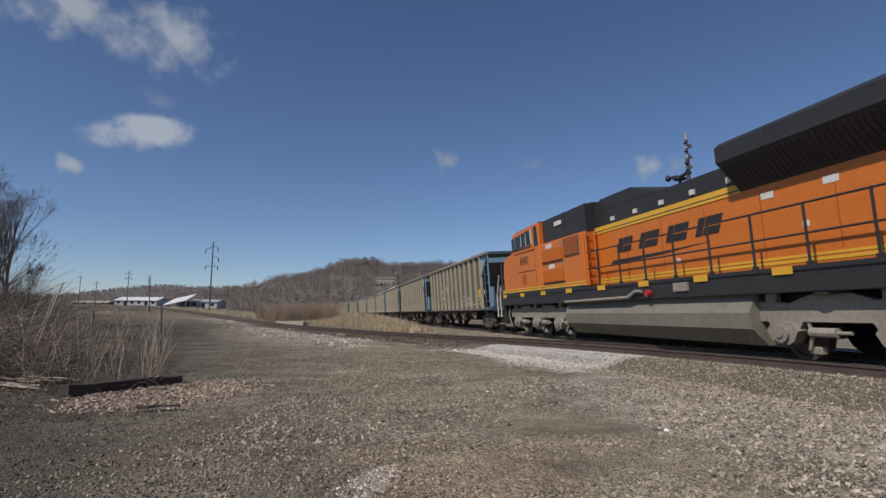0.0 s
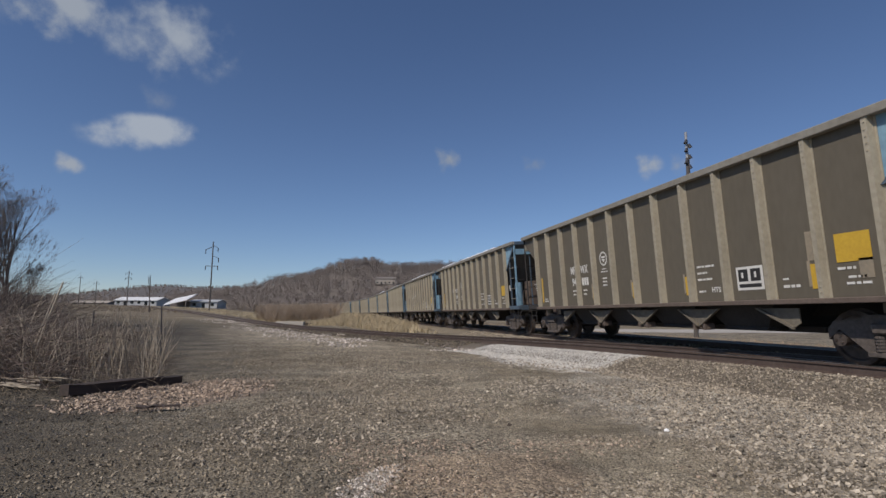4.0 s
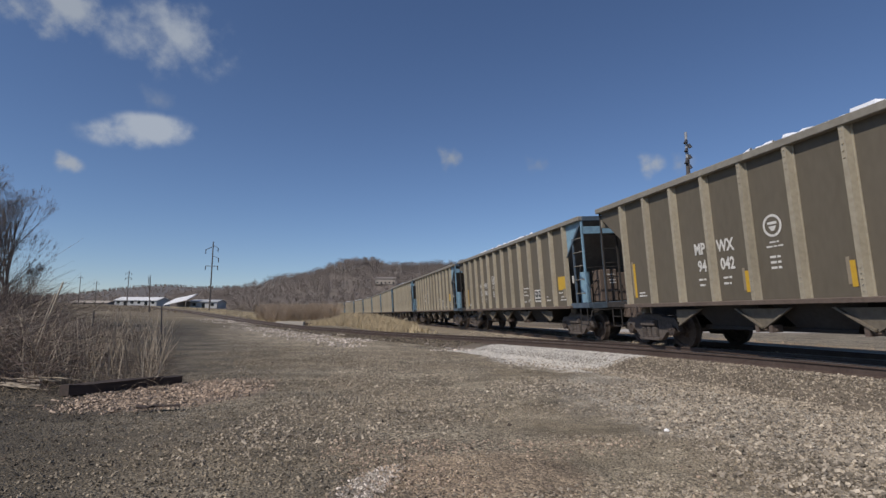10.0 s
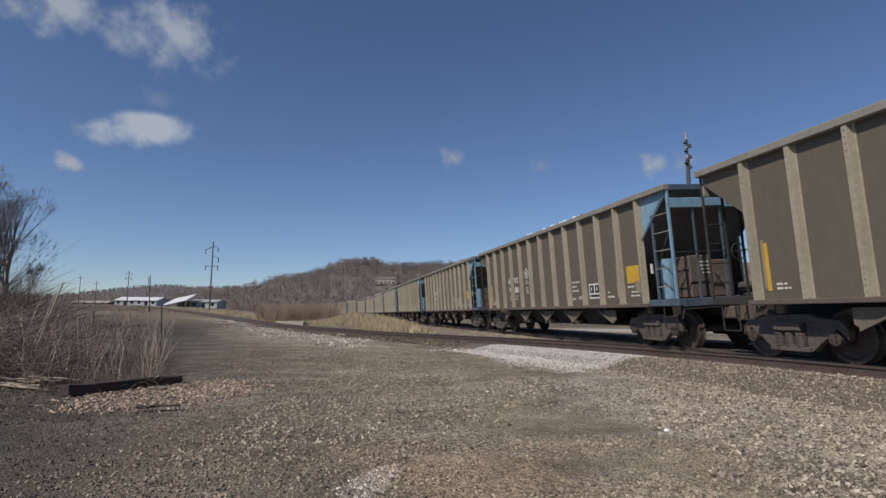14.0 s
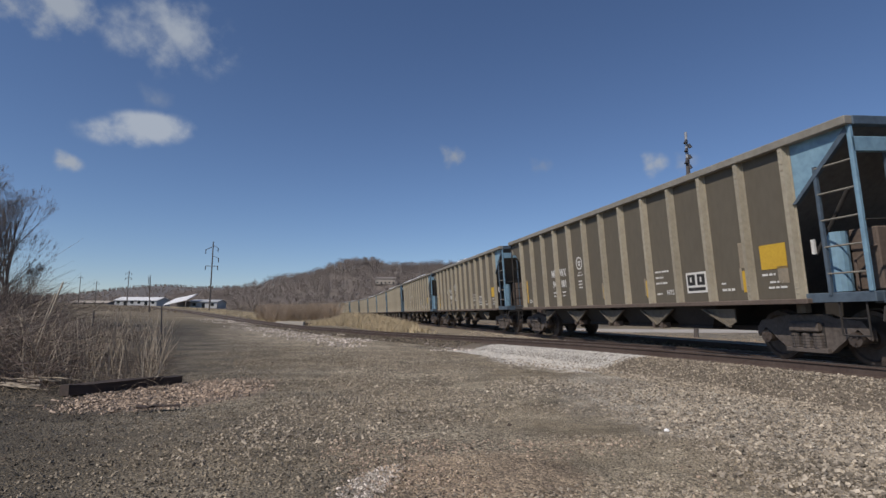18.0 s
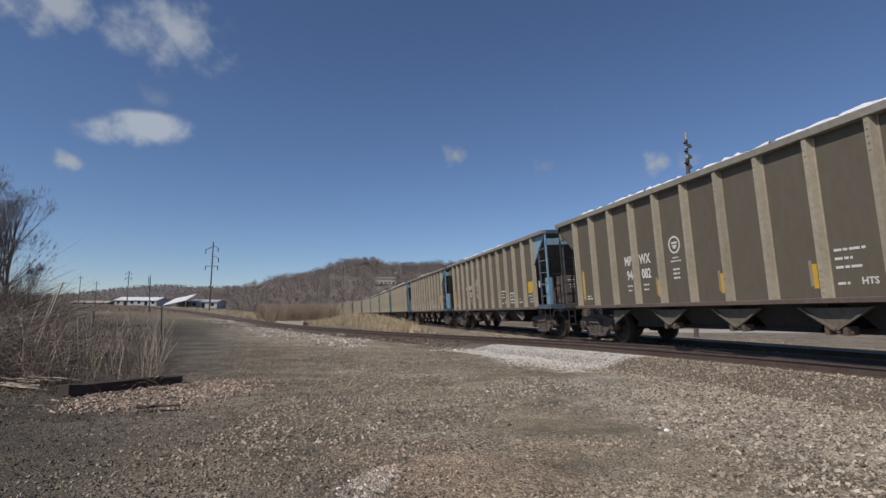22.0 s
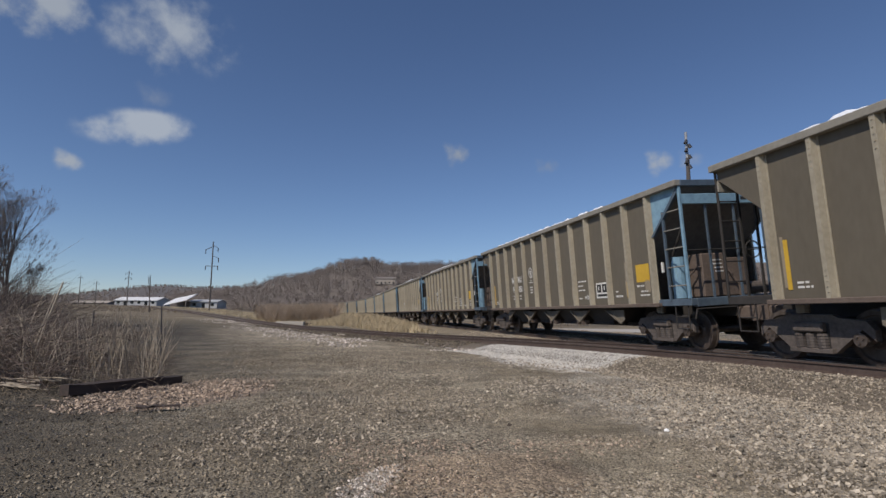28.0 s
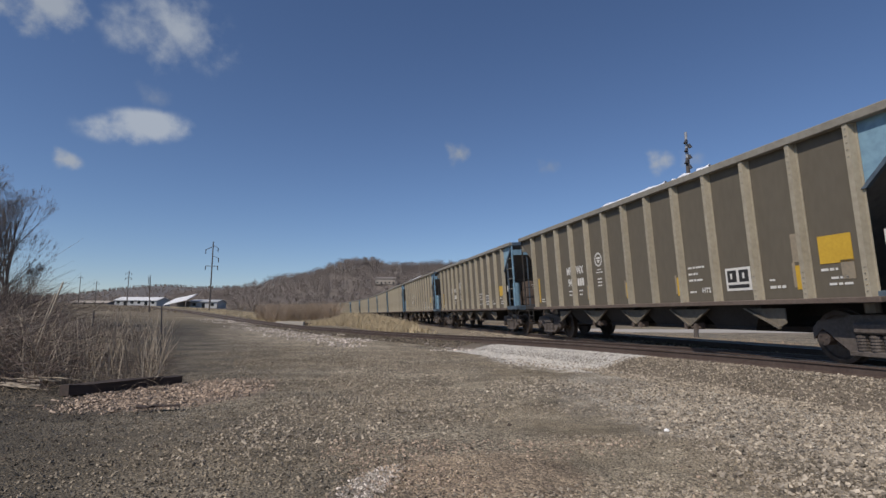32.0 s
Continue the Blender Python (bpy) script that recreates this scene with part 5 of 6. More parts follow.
# ---- timber, planks, posts by the brush ----
def loose_timber(name, label, cat, a, b, w, h, material, z=0.0, seed=0, drop=0.0):
    """A worn baulk lying from a to b."""
    rnd = random.Random(seed)
    a, b = Vector((*a, z)), Vector((*b, z + drop))
    l = (b - a).length
    bm = bmesh.new()
    rings = []
    for i in range(9):
        x = l * i / 8
        k = lambda: rnd.uniform(-0.012, 0.012)
        rings.append([bm.verts.new((x + (k() if 0 < i < 8 else 0), y + k(), zz + k())) for y, zz in ((-w / 2, 0), (w / 2, 0), (w / 2, h), (-w / 2, h))])
    for p, q in zip(rings, rings[1:]):
        for i in range(4):
            j = (i + 1) % 4
            bm.faces.new((p[i], p[j], q[j], q[i]))
    bm.faces.new(rings[0])
    bm.faces.new(rings[-1])
    ob = new(name, finish(name, bm, material))
    ob.matrix_basis = Matrix.Translation(a) @ (b - a).to_track_quat("X", "Z").to_matrix().to_4x4()
    return tagged(ob, label, cat)


loose_timber("old_timber", "black creosoted railway timber lying in front of the brush", "timber", (-5.27, 7.58), (-4.5, 9.25), 0.2, 0.15, M_TIMBER, -0.01, 1, -0.05)
loose_timber("plank", "short dark broken plank lying on the gravel", "plank", (-3.66, 6.54), (-3.22, 6.70), 0.06, 0.022, M_TIMBER, 0.01, 2)
rnd = random.Random(77)
for k in range(9):
    x, y = -7.3 + rnd.uniform(0, 0.7), 8.0 + rnd.uniform(0, 0.8)
    loose_timber("branch", "pale dry cane lying beside the timber", "branch", (x, y), (x + rnd.uniform(0.9, 1.5), y - rnd.uniform(0.1, 0.45)), 0.016, 0.016, M_STALK, 0.03 + 0.012 * k, 3 + k)
white = stone_mat("white_pebble", (0.8, 0.79, 0.76), (0.86, 0.85, 0.83))
v, f = ico()
me = mesh_np("white_stone", [tuple(a * (0.03, 0.026, 0.024) + np.array((2.2, 5.38, 0.04))) for a in v], [tuple(int(i) for i in a) for a in f], white)
tagged(new("white_stone", me), "single bright white stone lying on the gravel", "stone")


def stake(name, label, x, y, h, r, lean, material):
    bm = bmesh.new()
    cyl(bm, (0, 0, -0.1), (lean[0] * 0.5, lean[1] * 0.5, h * 0.5), r, r * 0.92, 8)
    cyl(bm, (lean[0] * 0.5, lean[1] * 0.5, h * 0.5), (lean[0], lean[1], h), r * 0.92, r * 0.85, 8)
    ob = new(name, finish(name, bm, material))
    ob.location = (x, y, 0)
    return tagged(ob, label, "post")


stake("fence_post", "thin dark metal fence post standing in dry stalks", -6.25, 12.0, 1.3, 0.016, (-0.07, 0), M_WIRE)
stake("fence_post", "thin dark stake standing in the brush", -8.6, 13.2, 1.2, 0.02, (-0.02, 0), M_WIRE)
stake("dead_cane", "pale leaning dead cane in the brush", -8.0, 10.4, 1.75, 0.018, (0.42, 0.2), M_STALK)
stake("dead_cane", "pale leaning dead cane in the brush", -7.9, 10.2, 1.5, 0.015, (0.33, 0.2), M_STALK)


M_TWIG = island_vary(surface("grey_brown_dead_twigs", (0.34, 0.28, 0.22), (0.19, 0.155, 0.12), 0.9, 0, 10, 1, 0.4, 0.0), 0.4)
M_STRAW = island_vary(surface("weathered_matted_grass", (0.29, 0.235, 0.165), (0.16, 0.125, 0.09), 0.9, 0, 10, 1, 0.4, 0.0), 0.35)


# ---- thin plants: ribbons joined as stuff ----
def canes(name, roots, material, label, cat, seed, length, arch, r, upright=0.5, seg=5, scale=None):
    """Many thin three-sided canes, each an island of one mesh."""
    rng = np.random.default_rng(seed)
    V, F = [], []
    for x, y in roots:
        a = rng.random() * 6.283
        l = (length[0] + (length[1] - length[0]) * rng.random()) * (scale(x, y) if scale else 1)
        bend = arch * (0.4 + rng.random())
        tilt = (1 - upright) * rng.random() * 1.3
        z = bed_height(x, y) - 0.03
        d = np.array((math.cos(a) * math.sin(tilt), math.sin(a) * math.sin(tilt), math.cos(tilt)))
        p = np.array((x, y, z))
        side = np.array((-math.sin(a), math.cos(a), 0))
        rr = r[0] + (r[1] - r[0]) * rng.random()
        base = len(V)
        for i in range(seg + 1):
            w = rr * (1 - 0.75 * i / seg)
            up = np.cross(side, d)
            for k in range(3):
                b = 2.094 * k
                V.append(tuple(p + w * (math.cos(b) * side + math.sin(b) * up)))
            d = d + np.array((math.cos(a), math.sin(a), -0.6)) * bend / seg + (rng.random(3) - 0.5) * 0.22
            d = d / np.linalg.norm(d)
            p = p + d * l / seg
        for i in range(seg):
            for k in range(3):
                j = (k + 1) % 3
                F.append((base + 3 * i + k, base + 3 * i + j, base + 3 * i + 3 + j, base + 3 * i + 3 + k))
    return tagged(new(name, mesh_np(name, V, F, material)), label, cat, kind="stuff")


def in_brush(x, y):
    edge = -6.1 - 0.48 * (y - 8.6) - 0.5 * clump(x, y, 0.9, 8)
    return x < edge and x > -0.95 * y - 2


def brush_scale(x, y):
    """Tall at the far left, lower towards the yard."""
    return 0.50 + 1.2 * smooth(0.60, 0.82, -x / y)


rb = scatter(40000, -24, -5.5, 8.4, 28, 21, in_brush)
canes("bramble_thicket", rb[:8200], M_BRAMBLE, "tangled red-brown bare bramble thicket", "bush", 22, (0.8, 2.1), 2.2, (0.003, 0.008), 0.25, 5, brush_scale)
canes("bramble_thicket", rb[8200:10400], M_TWIG, "grey tangled dead twigs in the thicket", "bush", 43, (0.6, 1.7), 1.2, (0.003, 0.007), 0.3, 5, brush_scale)
canes("dry_weeds", rb[10400:12300], M_STALK, "pale dry weed stalks among the brambles", "weeds", 23, (0.5, 1.5), 1.0, (0.003, 0.007), 0.45, 5, brush_scale)
rk = scatter(6000, -9.5, -4.4, 8.8, 14, 24, lambda a, b: -4.9 - 0.48 * (b - 9.4) - 2.6 < a < -4.9 - 0.48 * (b - 9.4))
canes("dry_stalks", rk[:420], M_STALK, "tall upright straw-coloured dead stalks", "weeds", 25, (0.6, 1.35), 0.3, (0.005, 0.012), 0.9)
canes("dry_stalks", rk[420:1800], M_TWIG, "grey-brown dead weeds behind the timber", "weeds", 26, (0.3, 0.9), 1.4, (0.003, 0.006), 0.35)
rg = scatter(7000, -14, -3.9, 8.2, 17, 27, lambda a, b: a < -4.75 - 0.48 * (b - 9.2) + 0.4 * clump(a, b, 1.3, 2))
canes("dead_grass", rg, M_STRAW, "matted dead grass behind the timber", "grass", 28, (0.12, 0.4), 1.8, (0.002, 0.005), 0.4, 3)
rl = scatter(2500, -9, -5.4, 6.6, 9.4, 29, lambda a, b: a < -5.6 - 0.25 * (b - 7.6) + 0.3 * clump(a, b, 1.3, 2))
canes("dead_grass", rl, M_STRAW, "matted dead grass at the yard's edge", "grass", 30, (0.08, 0.3), 2.0, (0.002, 0.005), 0.3, 3)


def blades(name, roots, material, label, h, w, seed, per=4, cat="grass"):
    """Tufts of upright slivers."""
    rng = np.random.default_rng(seed)
    n = len(roots)
    z = np.array([bed_height(a, b) for a, b in roots])
    V = np.zeros((n, per, 3, 3))
    a = rng.random((n, per)) * 6.283
    hh = h[0] + (h[1] - h[0]) * rng.random((n, per))
    ww = w * (0.6 + 0.8 * rng.random((n, per)))
    ox, oy = (rng.random((n, per)) - 0.5) * w * 8, (rng.random((n, per)) - 0.5) * w * 8
    cx, cy = roots[:, 0, None] + ox, roots[:, 1, None] + oy
    V[:, :, 0] = np.stack([cx - ww * np.cos(a), cy - ww * np.sin(a), np.repeat(z[:, None] - 0.05, per, 1)], 2)
    V[:, :, 1] = np.stack([cx + ww * np.cos(a), cy + ww * np.sin(a), np.repeat(z[:, None] - 0.05, per, 1)], 2)
    V[:, :, 2] = np.stack([cx + (rng.random((n, per)) - 0.5) * hh * 1.5, cy + (rng.random((n, per)) - 0.5) * hh * 1.5, z[:, None] + hh], 2)
    V = V.reshape(-1, 3)
    F = np.arange(len(V)).reshape(-1, 3)
    return tagged(new(name, mesh_np(name, V.tolist(), F.tolist(), material)), label, cat, kind="stuff")


def field(x, y):
    """Between the siding and the curving main track."""
    return 14.5 - 0.6 * y + 2.6 < x < 8.6 - 0.2 * y - 0.00085 * max(0, y - 90) ** 2 - 2.0


gf = scatter(24000, -110, 2, 33, 190, 31, field)
blades("dead_grass", gf[:13000], M_GRASS, "dead yellow grass between the two tracks", (0.12, 0.42), 0.035, 32)
sc = scatter(12000, -34, -11, 56, 84, 36, lambda a, b: field(a, b) and -0.335 < a / b + 0.02 * clump(a, b, 0.2, 6) < -0.208 and clump(a, b, 0.3, 3) > -0.4)
blades("scrub", sc, M_SCRUB, "red-brown bare scrub in the field", (0.8, 2.5), 0.016, 33, 10, "bush")
gn = scatter(15000, -26, 1, 34, 80, 37, lambda a, b: field(a, b) and a / b < -0.05)
blades("dead_grass", gn, M_GRASS, "tall dead yellow grass beside the main track", (0.2, 0.6), 0.018, 38, 6)
gl = scatter(4500, -190, -12, 85, 240, 34, lambda a, b: a < 14.5 - 0.6 * b - 4 and a > -0.95 * b)
blades("dead_grass", gl, M_STRAW, "dead grass beyond the yard", (0.2, 0.5), 0.06, 35)


# pale gravel road beyond the main track
M_ROAD = surface("pale_road_gravel", (0.47, 0.44, 0.39), (0.33, 0.30, 0.26), 0.95, 0, 14, 0.7, 0.5, 0.6, 0.03)
road_v = []
for i in range(30):
    x = 5.5 + 3.2 * i
    for k, w in enumerate((-4.2, -2.0, 0.5, 3.0, 5.2)):
        y = 41.5 + 0.10 * (x - 5.5) + w + (0.5 * clump(x, w, 0.4, 12) if k in (0, 4) else 0)
        road_v.append((x, y, bed_height(x, y) + (0.01 if k in (0, 4) else 0.05)))
road_f = [(5 * i + k, 5 * i + 5 + k, 5 * i + 6 + k, 5 * i + 1 + k) for i in range(29) for k in range(4)]
tagged(new("road", mesh_np("road", road_v, road_f, M_ROAD)), "pale gravel road beyond the main track", "road", kind="structure")


# weeds and brush along the far side of the main track
fw = []
rnd = random.Random(91)
for k in range(9000):
    x, y, hd = main_track(rnd.uniform(-12, 95))
    o = rnd.uniform(4.2, 9.5)
    fw.append((x + o * math.cos(hd), y - o * math.sin(hd)))
blades("weeds", np.array(fw), M_SCRUB, "short brown dead weeds beyond the main track", (0.06, 0.22), 0.012, 92, 5, "weeds")


# ---- trees ----
def bare_tree(name, label, x, y, z, height, seed, spread=0.45, levels=7, cat="tree", group=""):
    """A leafless tree: tapered trunk and limbs, and a crown of fine twigs."""
    rnd = random.Random(seed)
    t = thing(name, label, cat, group, m=pose(x, y, z))
    wood, fine = bmesh.new(), ([], [])

    def grow(p, d, l, r, depth):
        q = p + d * l
        if r > 0.02 * height / 9:
            cyl(wood, p, q, r, r * 0.72, 6 if r > 0.05 else 4, False)
        else:
            s = Vector((d.y, -d.x, 0.3)).normalized() * max(0.5 * r, 0.0035)
            b = len(fine[0])
            u = d.cross(s).normalized() * max(0.5 * r, 0.004)
            fine[0].extend([tuple(p + s), tuple(p - s * 0.5 + u), tuple(p - s * 0.5 - u), tuple(q)])
            fine[1].extend([(b, b + 1, b + 3), (b + 1, b + 2, b + 3), (b + 2, b, b + 3)])
        if depth == 0:
            return
        kids = 2 if depth > 5 else rnd.choice((2, 3, 3)) if depth > 1 else 4
        for i in range(kids):
            a = rnd.random() * 6.283
            sp = spread * rnd.uniform(0.5, 1.4) * (0.5 if i == 0 else 1.1)
            n = (d + Vector((math.cos(a) * sp, math.sin(a) * sp, 0.16))).normalized()
            grow(q, n, l * rnd.uniform(0.66, 0.88), r * (0.76 if i == 0 else 0.58), depth - 1)
        if depth > 2:
            a = rnd.random() * 6.283
            grow(p + d * l * rnd.uniform(0.3, 0.8), (d * 0.5 + Vector((math.cos(a), math.sin(a), 0.4))).normalized(), l * 0.6, r * 0.35, max(1, depth - 3))
    grow(Vector((0, 0, -0.1)), Vector((rnd.uniform(-0.06, 0.06), rnd.uniform(-0.06, 0.06), 1)).normalized(), height * 0.22, height * 0.012, levels)
    part("trunk", wood, M_BARK, t, "grey-brown trunk and limbs")
    c = new("crown", mesh_np("crown", fine[0], fine[1], M_TWIGGY))
    c.parent = t
    tagged(c, "fine leafless twigs")
    return t


for k, (x, y, h) in enumerate(((-25.6, 30.0, 9.0), (-26.4, 31.0, 10.6), (-27.8, 31.5, 11.0), (-29.2, 33.0, 10.5), (-25.0, 29.4, 7.6), (-31.0, 35.0, 10.0), (-26.0, 32.5, 8.6), (-25.0, 30.6, 6.5), (-27.0, 29.4, 9.2), (-28.4, 34.0, 9.6), (-26.9, 33.6, 8.6), (-23.9, 31.4, 4.2))):
    bare_tree("bare_tree", "leafless grey deciduous tree at the brush's edge", x - 0.7, y, bed_height(x, y), h, 60 + k, 0.27, 8)
for k, (x, y, h) in enumerate(((22, 62, 9), (29, 66, 10), (36, 60, 9), (43, 63, 10), (50, 58, 9), (58, 62, 9.5), (66, 60, 9), (75, 66, 9), (47, 70, 11), (33, 74, 11), (62, 72, 11))):
    bare_tree("bare_tree", "leafless grey tree beyond the main track", x, y, bed_height(x, y), h, 80 + k, 0.5, group="trees beyond the track")
rs = scatter(9000, -38, -20.5, 23, 38, 41, lambda a, b: clump(a, b, 0.3, 4) > -0.3 and a < -0.715 * b, False)
canes("thicket", rs[:4200], M_BRAMBLE, "dense bare shrubs under the trees", "bush", 42, (1.4, 4.2), 0.8, (0.006, 0.014), 0.6, 5, lambda a, b: 0.45 + 0.65 * smooth(0.71, 0.80, -a / b))


# ---- hills and far woods ----
def hill_height(x, y):
    a = 20 * smooth(-335, -270, x) + 19 * smooth(-208, -176, x) + 19 * smooth(-160, -95, x) - 6 * smooth(-92, -60, x) + 8 * smooth(0, 120, x)
    a += 2.2 * noise.noise(Vector((x * 0.045, 4, 2)))
    return a * smooth(290, 620, y + 0.12 * x) - 1.5


def sheet(name, fn, x0, x1, y0, y1, nx, ny, material, label):
    verts = [(x, y, fn(x, y)) for y in np.linspace(y0, y1, ny) for x in np.linspace(x0, x1, nx)]
    faces = [(j * nx + i, j * nx + i + 1, (j + 1) * nx + i + 1, (j + 1) * nx + i) for j in range(ny - 1) for i in range(nx - 1)]
    me = mesh_np(name, verts, faces, material)
    me.polygons.foreach_set("use_smooth", [True] * len(me.polygons))
    return tagged(new(name, me), label, "hill", kind="structure")


sheet("hill", lambda x, y: hill_height(x, y) + 1.5 * noise.noise(Vector((x * 0.02, y * 0.02, 1))), -340, 700, 240, 1000, 150, 40, M_HILL, "low hill covered in bare winter woods")


def ridge_height(x, y):
    return (40 + 27 * smooth(-960, -700, x) + 5 * noise.noise(Vector((x * 0.008, 2, 1)))) * math.sin(min(1, max(0, (y - 950) / 420)) * 1.5708) - 2


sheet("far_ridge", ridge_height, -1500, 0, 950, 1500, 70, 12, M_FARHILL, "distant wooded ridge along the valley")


def woods(name, pts, zf, h, material, label, seed, per=64, w=0.09):
    """Far leafless trees, each a stem and a haze of upswept slivers."""
    rng = np.random.default_rng(seed)
    n = len(pts)
    z = np.array([zf(a, b) for a, b in pts])
    hh = h[0] + (h[1] - h[0]) * rng.random(n)
    V = np.zeros((n, per, 3, 3))
    t = 0.12 + 0.7 * rng.random((n, per))
    a = rng.random((n, per)) * 6.283
    rad = (0.04 + 0.36 * np.sin(np.clip(t * 1.08, 0, 1) * 3.1416) ** 0.6 * rng.random((n, per)) ** 0.6) * hh[:, None]
    bx, by = pts[:, 0, None] + 0.35 * rad * np.cos(a), pts[:, 1, None] + 0.35 * rad * np.sin(a)
    bz = z[:, None] + t * hh[:, None] * 0.9
    tx, ty = pts[:, 0, None] + rad * np.cos(a), pts[:, 1, None] + rad * np.sin(a)
    tz = bz + (0.03 + 0.13 * rng.random((n, per))) * hh[:, None]
    ww = w * (0.5 + rng.random((n, per)))
    V[:, :, 0] = np.stack([bx - ww, by, bz], 2)
    V[:, :, 1] = np.stack([bx + ww, by, bz], 2)
    V[:, :, 2] = np.stack([tx, ty, tz], 2)
    V[:, 0, 0] = np.stack([pts[:, 0] - 1.6 * w, pts[:, 1], z - 0.5], 1)
    V[:, 0, 1] = np.stack([pts[:, 0] + 1.6 * w, pts[:, 1], z - 0.5], 1)
    V[:, 0, 2] = np.stack([pts[:, 0], pts[:, 1], z + 0.72 * hh], 1)
    V = V.reshape(-1, 3)
    return tagged(new(name, mesh_np(name, V.tolist(), np.arange(len(V)).reshape(-1, 3).tolist(), material)), label, "woods", kind="stuff")


rng = np.random.default_rng(5)
hp = np.stack([-320 + 580 * rng.random(9000), 255 + 400 * rng.random(9000)], 1)
hp = hp[(hp[:, 0] > -0.52 * hp[:, 1]) & (hp[:, 0] < 0.25 * hp[:, 1])]
hp = hp[np.array([clump(a, b, 0.022, 3) + 0.6 * clump(a, b, 0.07, 5) > -0.18 or b > 590 for a, b in hp], dtype=bool)]
hp = hp[(np.abs(hp[:, 0] / hp[:, 1] + 0.109) > 0.020) | (hp[:, 1] > 478) | (hp[:, 1] < 425)]
woods("woods", hp, hill_height, (6, 15), M_WOOD, "bare grey-brown winter woods covering the hill", 6, 56, 0.13)
fp = np.stack([-125 + 100 * rng.random(520), 205 + 70 * rng.random(520)], 1)
fp = fp[(fp[:, 0] > -0.40 * fp[:, 1]) & (fp[:, 0] < -0.12 * fp[:, 1]) & (fp[:, 0] > -0.5 * fp[:, 1])]
fp = fp[fp[:, 1] > 228 - 0.25 * (fp[:, 0] + 60)]
woods("woods", fp, bed_height, (4, 9), M_WOOD, "bare trees beyond the curve of the track", 7)
cp = np.stack([-240 + 330 * rng.random(150), 560 + 60 * rng.random(150)], 1)
woods("woods", cp, hill_height, (9, 16), M_WOOD, "tall bare trees along the hill's crest", 61, 170, 0.11)
rp = np.stack([-1400 + 1250 * rng.random(2600), 960 + 440 * rng.random(2600)], 1)
woods("woods", rp, ridge_height, (5, 8), M_WOOD, "distant bare woods on the ridge", 8, 26, 0.5)
wp = np.stack([12 + 72 * rng.random(260), 58 + 20 * rng.random(260)], 1)
woods("woods", wp, bed_height, (5, 12), M_WOOD, "bare trees and brush beyond the road", 64, 70, 0.03)
lp = np.stack([-420 + 330 * rng.random(700), 330 + 160 * rng.random(700)], 1)
lp = lp[(lp[:, 0] < -0.40 * lp[:, 1])]
woods("woods", lp, bed_height, (5, 10), M_WOOD, "far tree line across the fields", 9, 50, 0.12)


# ---- buildings ----
M_CREAM = surface("cream_house_wall", (0.40, 0.355, 0.30), (0.30, 0.265, 0.225), 0.8, 0, 3, 0.3, 0.4, 0.05)


def shed(name, label, x0, x1, y0, y1, z0, eave, ridge, wall, roof, windows=0):
    """A long gabled shed, ridge along x."""
    t = thing(name, label, "building", m=pose((x0 + x1) / 2, (y0 + y1) / 2, z0))
    hx, hy = (x1 - x0) / 2, (y1 - y0) / 2
    bm = bmesh.new()
    a = [(-hy, 0), (hy, 0), (hy, eave), (0, ridge - 0.15), (-hy, eave)]
    r0 = [bm.verts.new((-hx, y, z)) for y, z in a]
    r1 = [bm.verts.new((hx, y, z)) for y, z in a]
    for i in range(5):
        j = (i + 1) % 5
        bm.faces.new((r0[i], r0[j], r1[j], r1[i]))
    bm.faces.new(r0)
    bm.faces.new(list(reversed(r1)))
    part("wall", bm, wall, t)
    for sy in (-1, 1):
        bm = bmesh.new()
        p = [(sy * (hy + 0.5), eave - 0.12), (0, ridge), (0, ridge + 0.2), (sy * (hy + 0.5), eave + 0.08)]
        r0 = [bm.verts.new((-hx - 0.5, y, z)) for y, z in p]
        r1 = [bm.verts.new((hx + 0.5, y, z)) for y, z in p]
        for i in range(4):
            j = (i + 1) % 4
            bm.faces.new((r0[i], r0[j], r1[j], r1[i]))
        bm.faces.new(r0)
        bm.faces.new(list(reversed(r1)))
        part("roof", bm, roof, t, "roof sheets")
    for i in range(windows):
        x = -hx + (i + 0.5) * 2 * hx / windows
        pybox("door" if i % 3 == 1 else "window", t, M_GLASS, (x - 0.7, -hy - 0.05, 0.2 if i % 3 == 1 else 1.0), (x + 0.7, -hy + 0.02, 2.2), "dark opening")
    return t


shed("long_shed", "long low shed with white metal roof across the field", -157, -137, 255, 268, 4.3, 2.6, 4.2, M_WWALL, M_WROOF, 6)
shed("low_barn", "far low barn with cream roof across the field", -222, -200, 318, 328, 5.0, 1.7, 2.9, M_BWALL, M_CREAM, 4)
shed("grey_shed", "pale grey metal shed beside the white roof", -112, -100, 236, 246, 3.2, 2.9, 3.8, M_WWALL, M_WWALL, 3)
shed("hill_house", "pale house among the woods on the hillside", -59.5, -42.0, 466, 476, 27.2, 5.0, 6.8, M_CREAM, M_BWALL, 5)
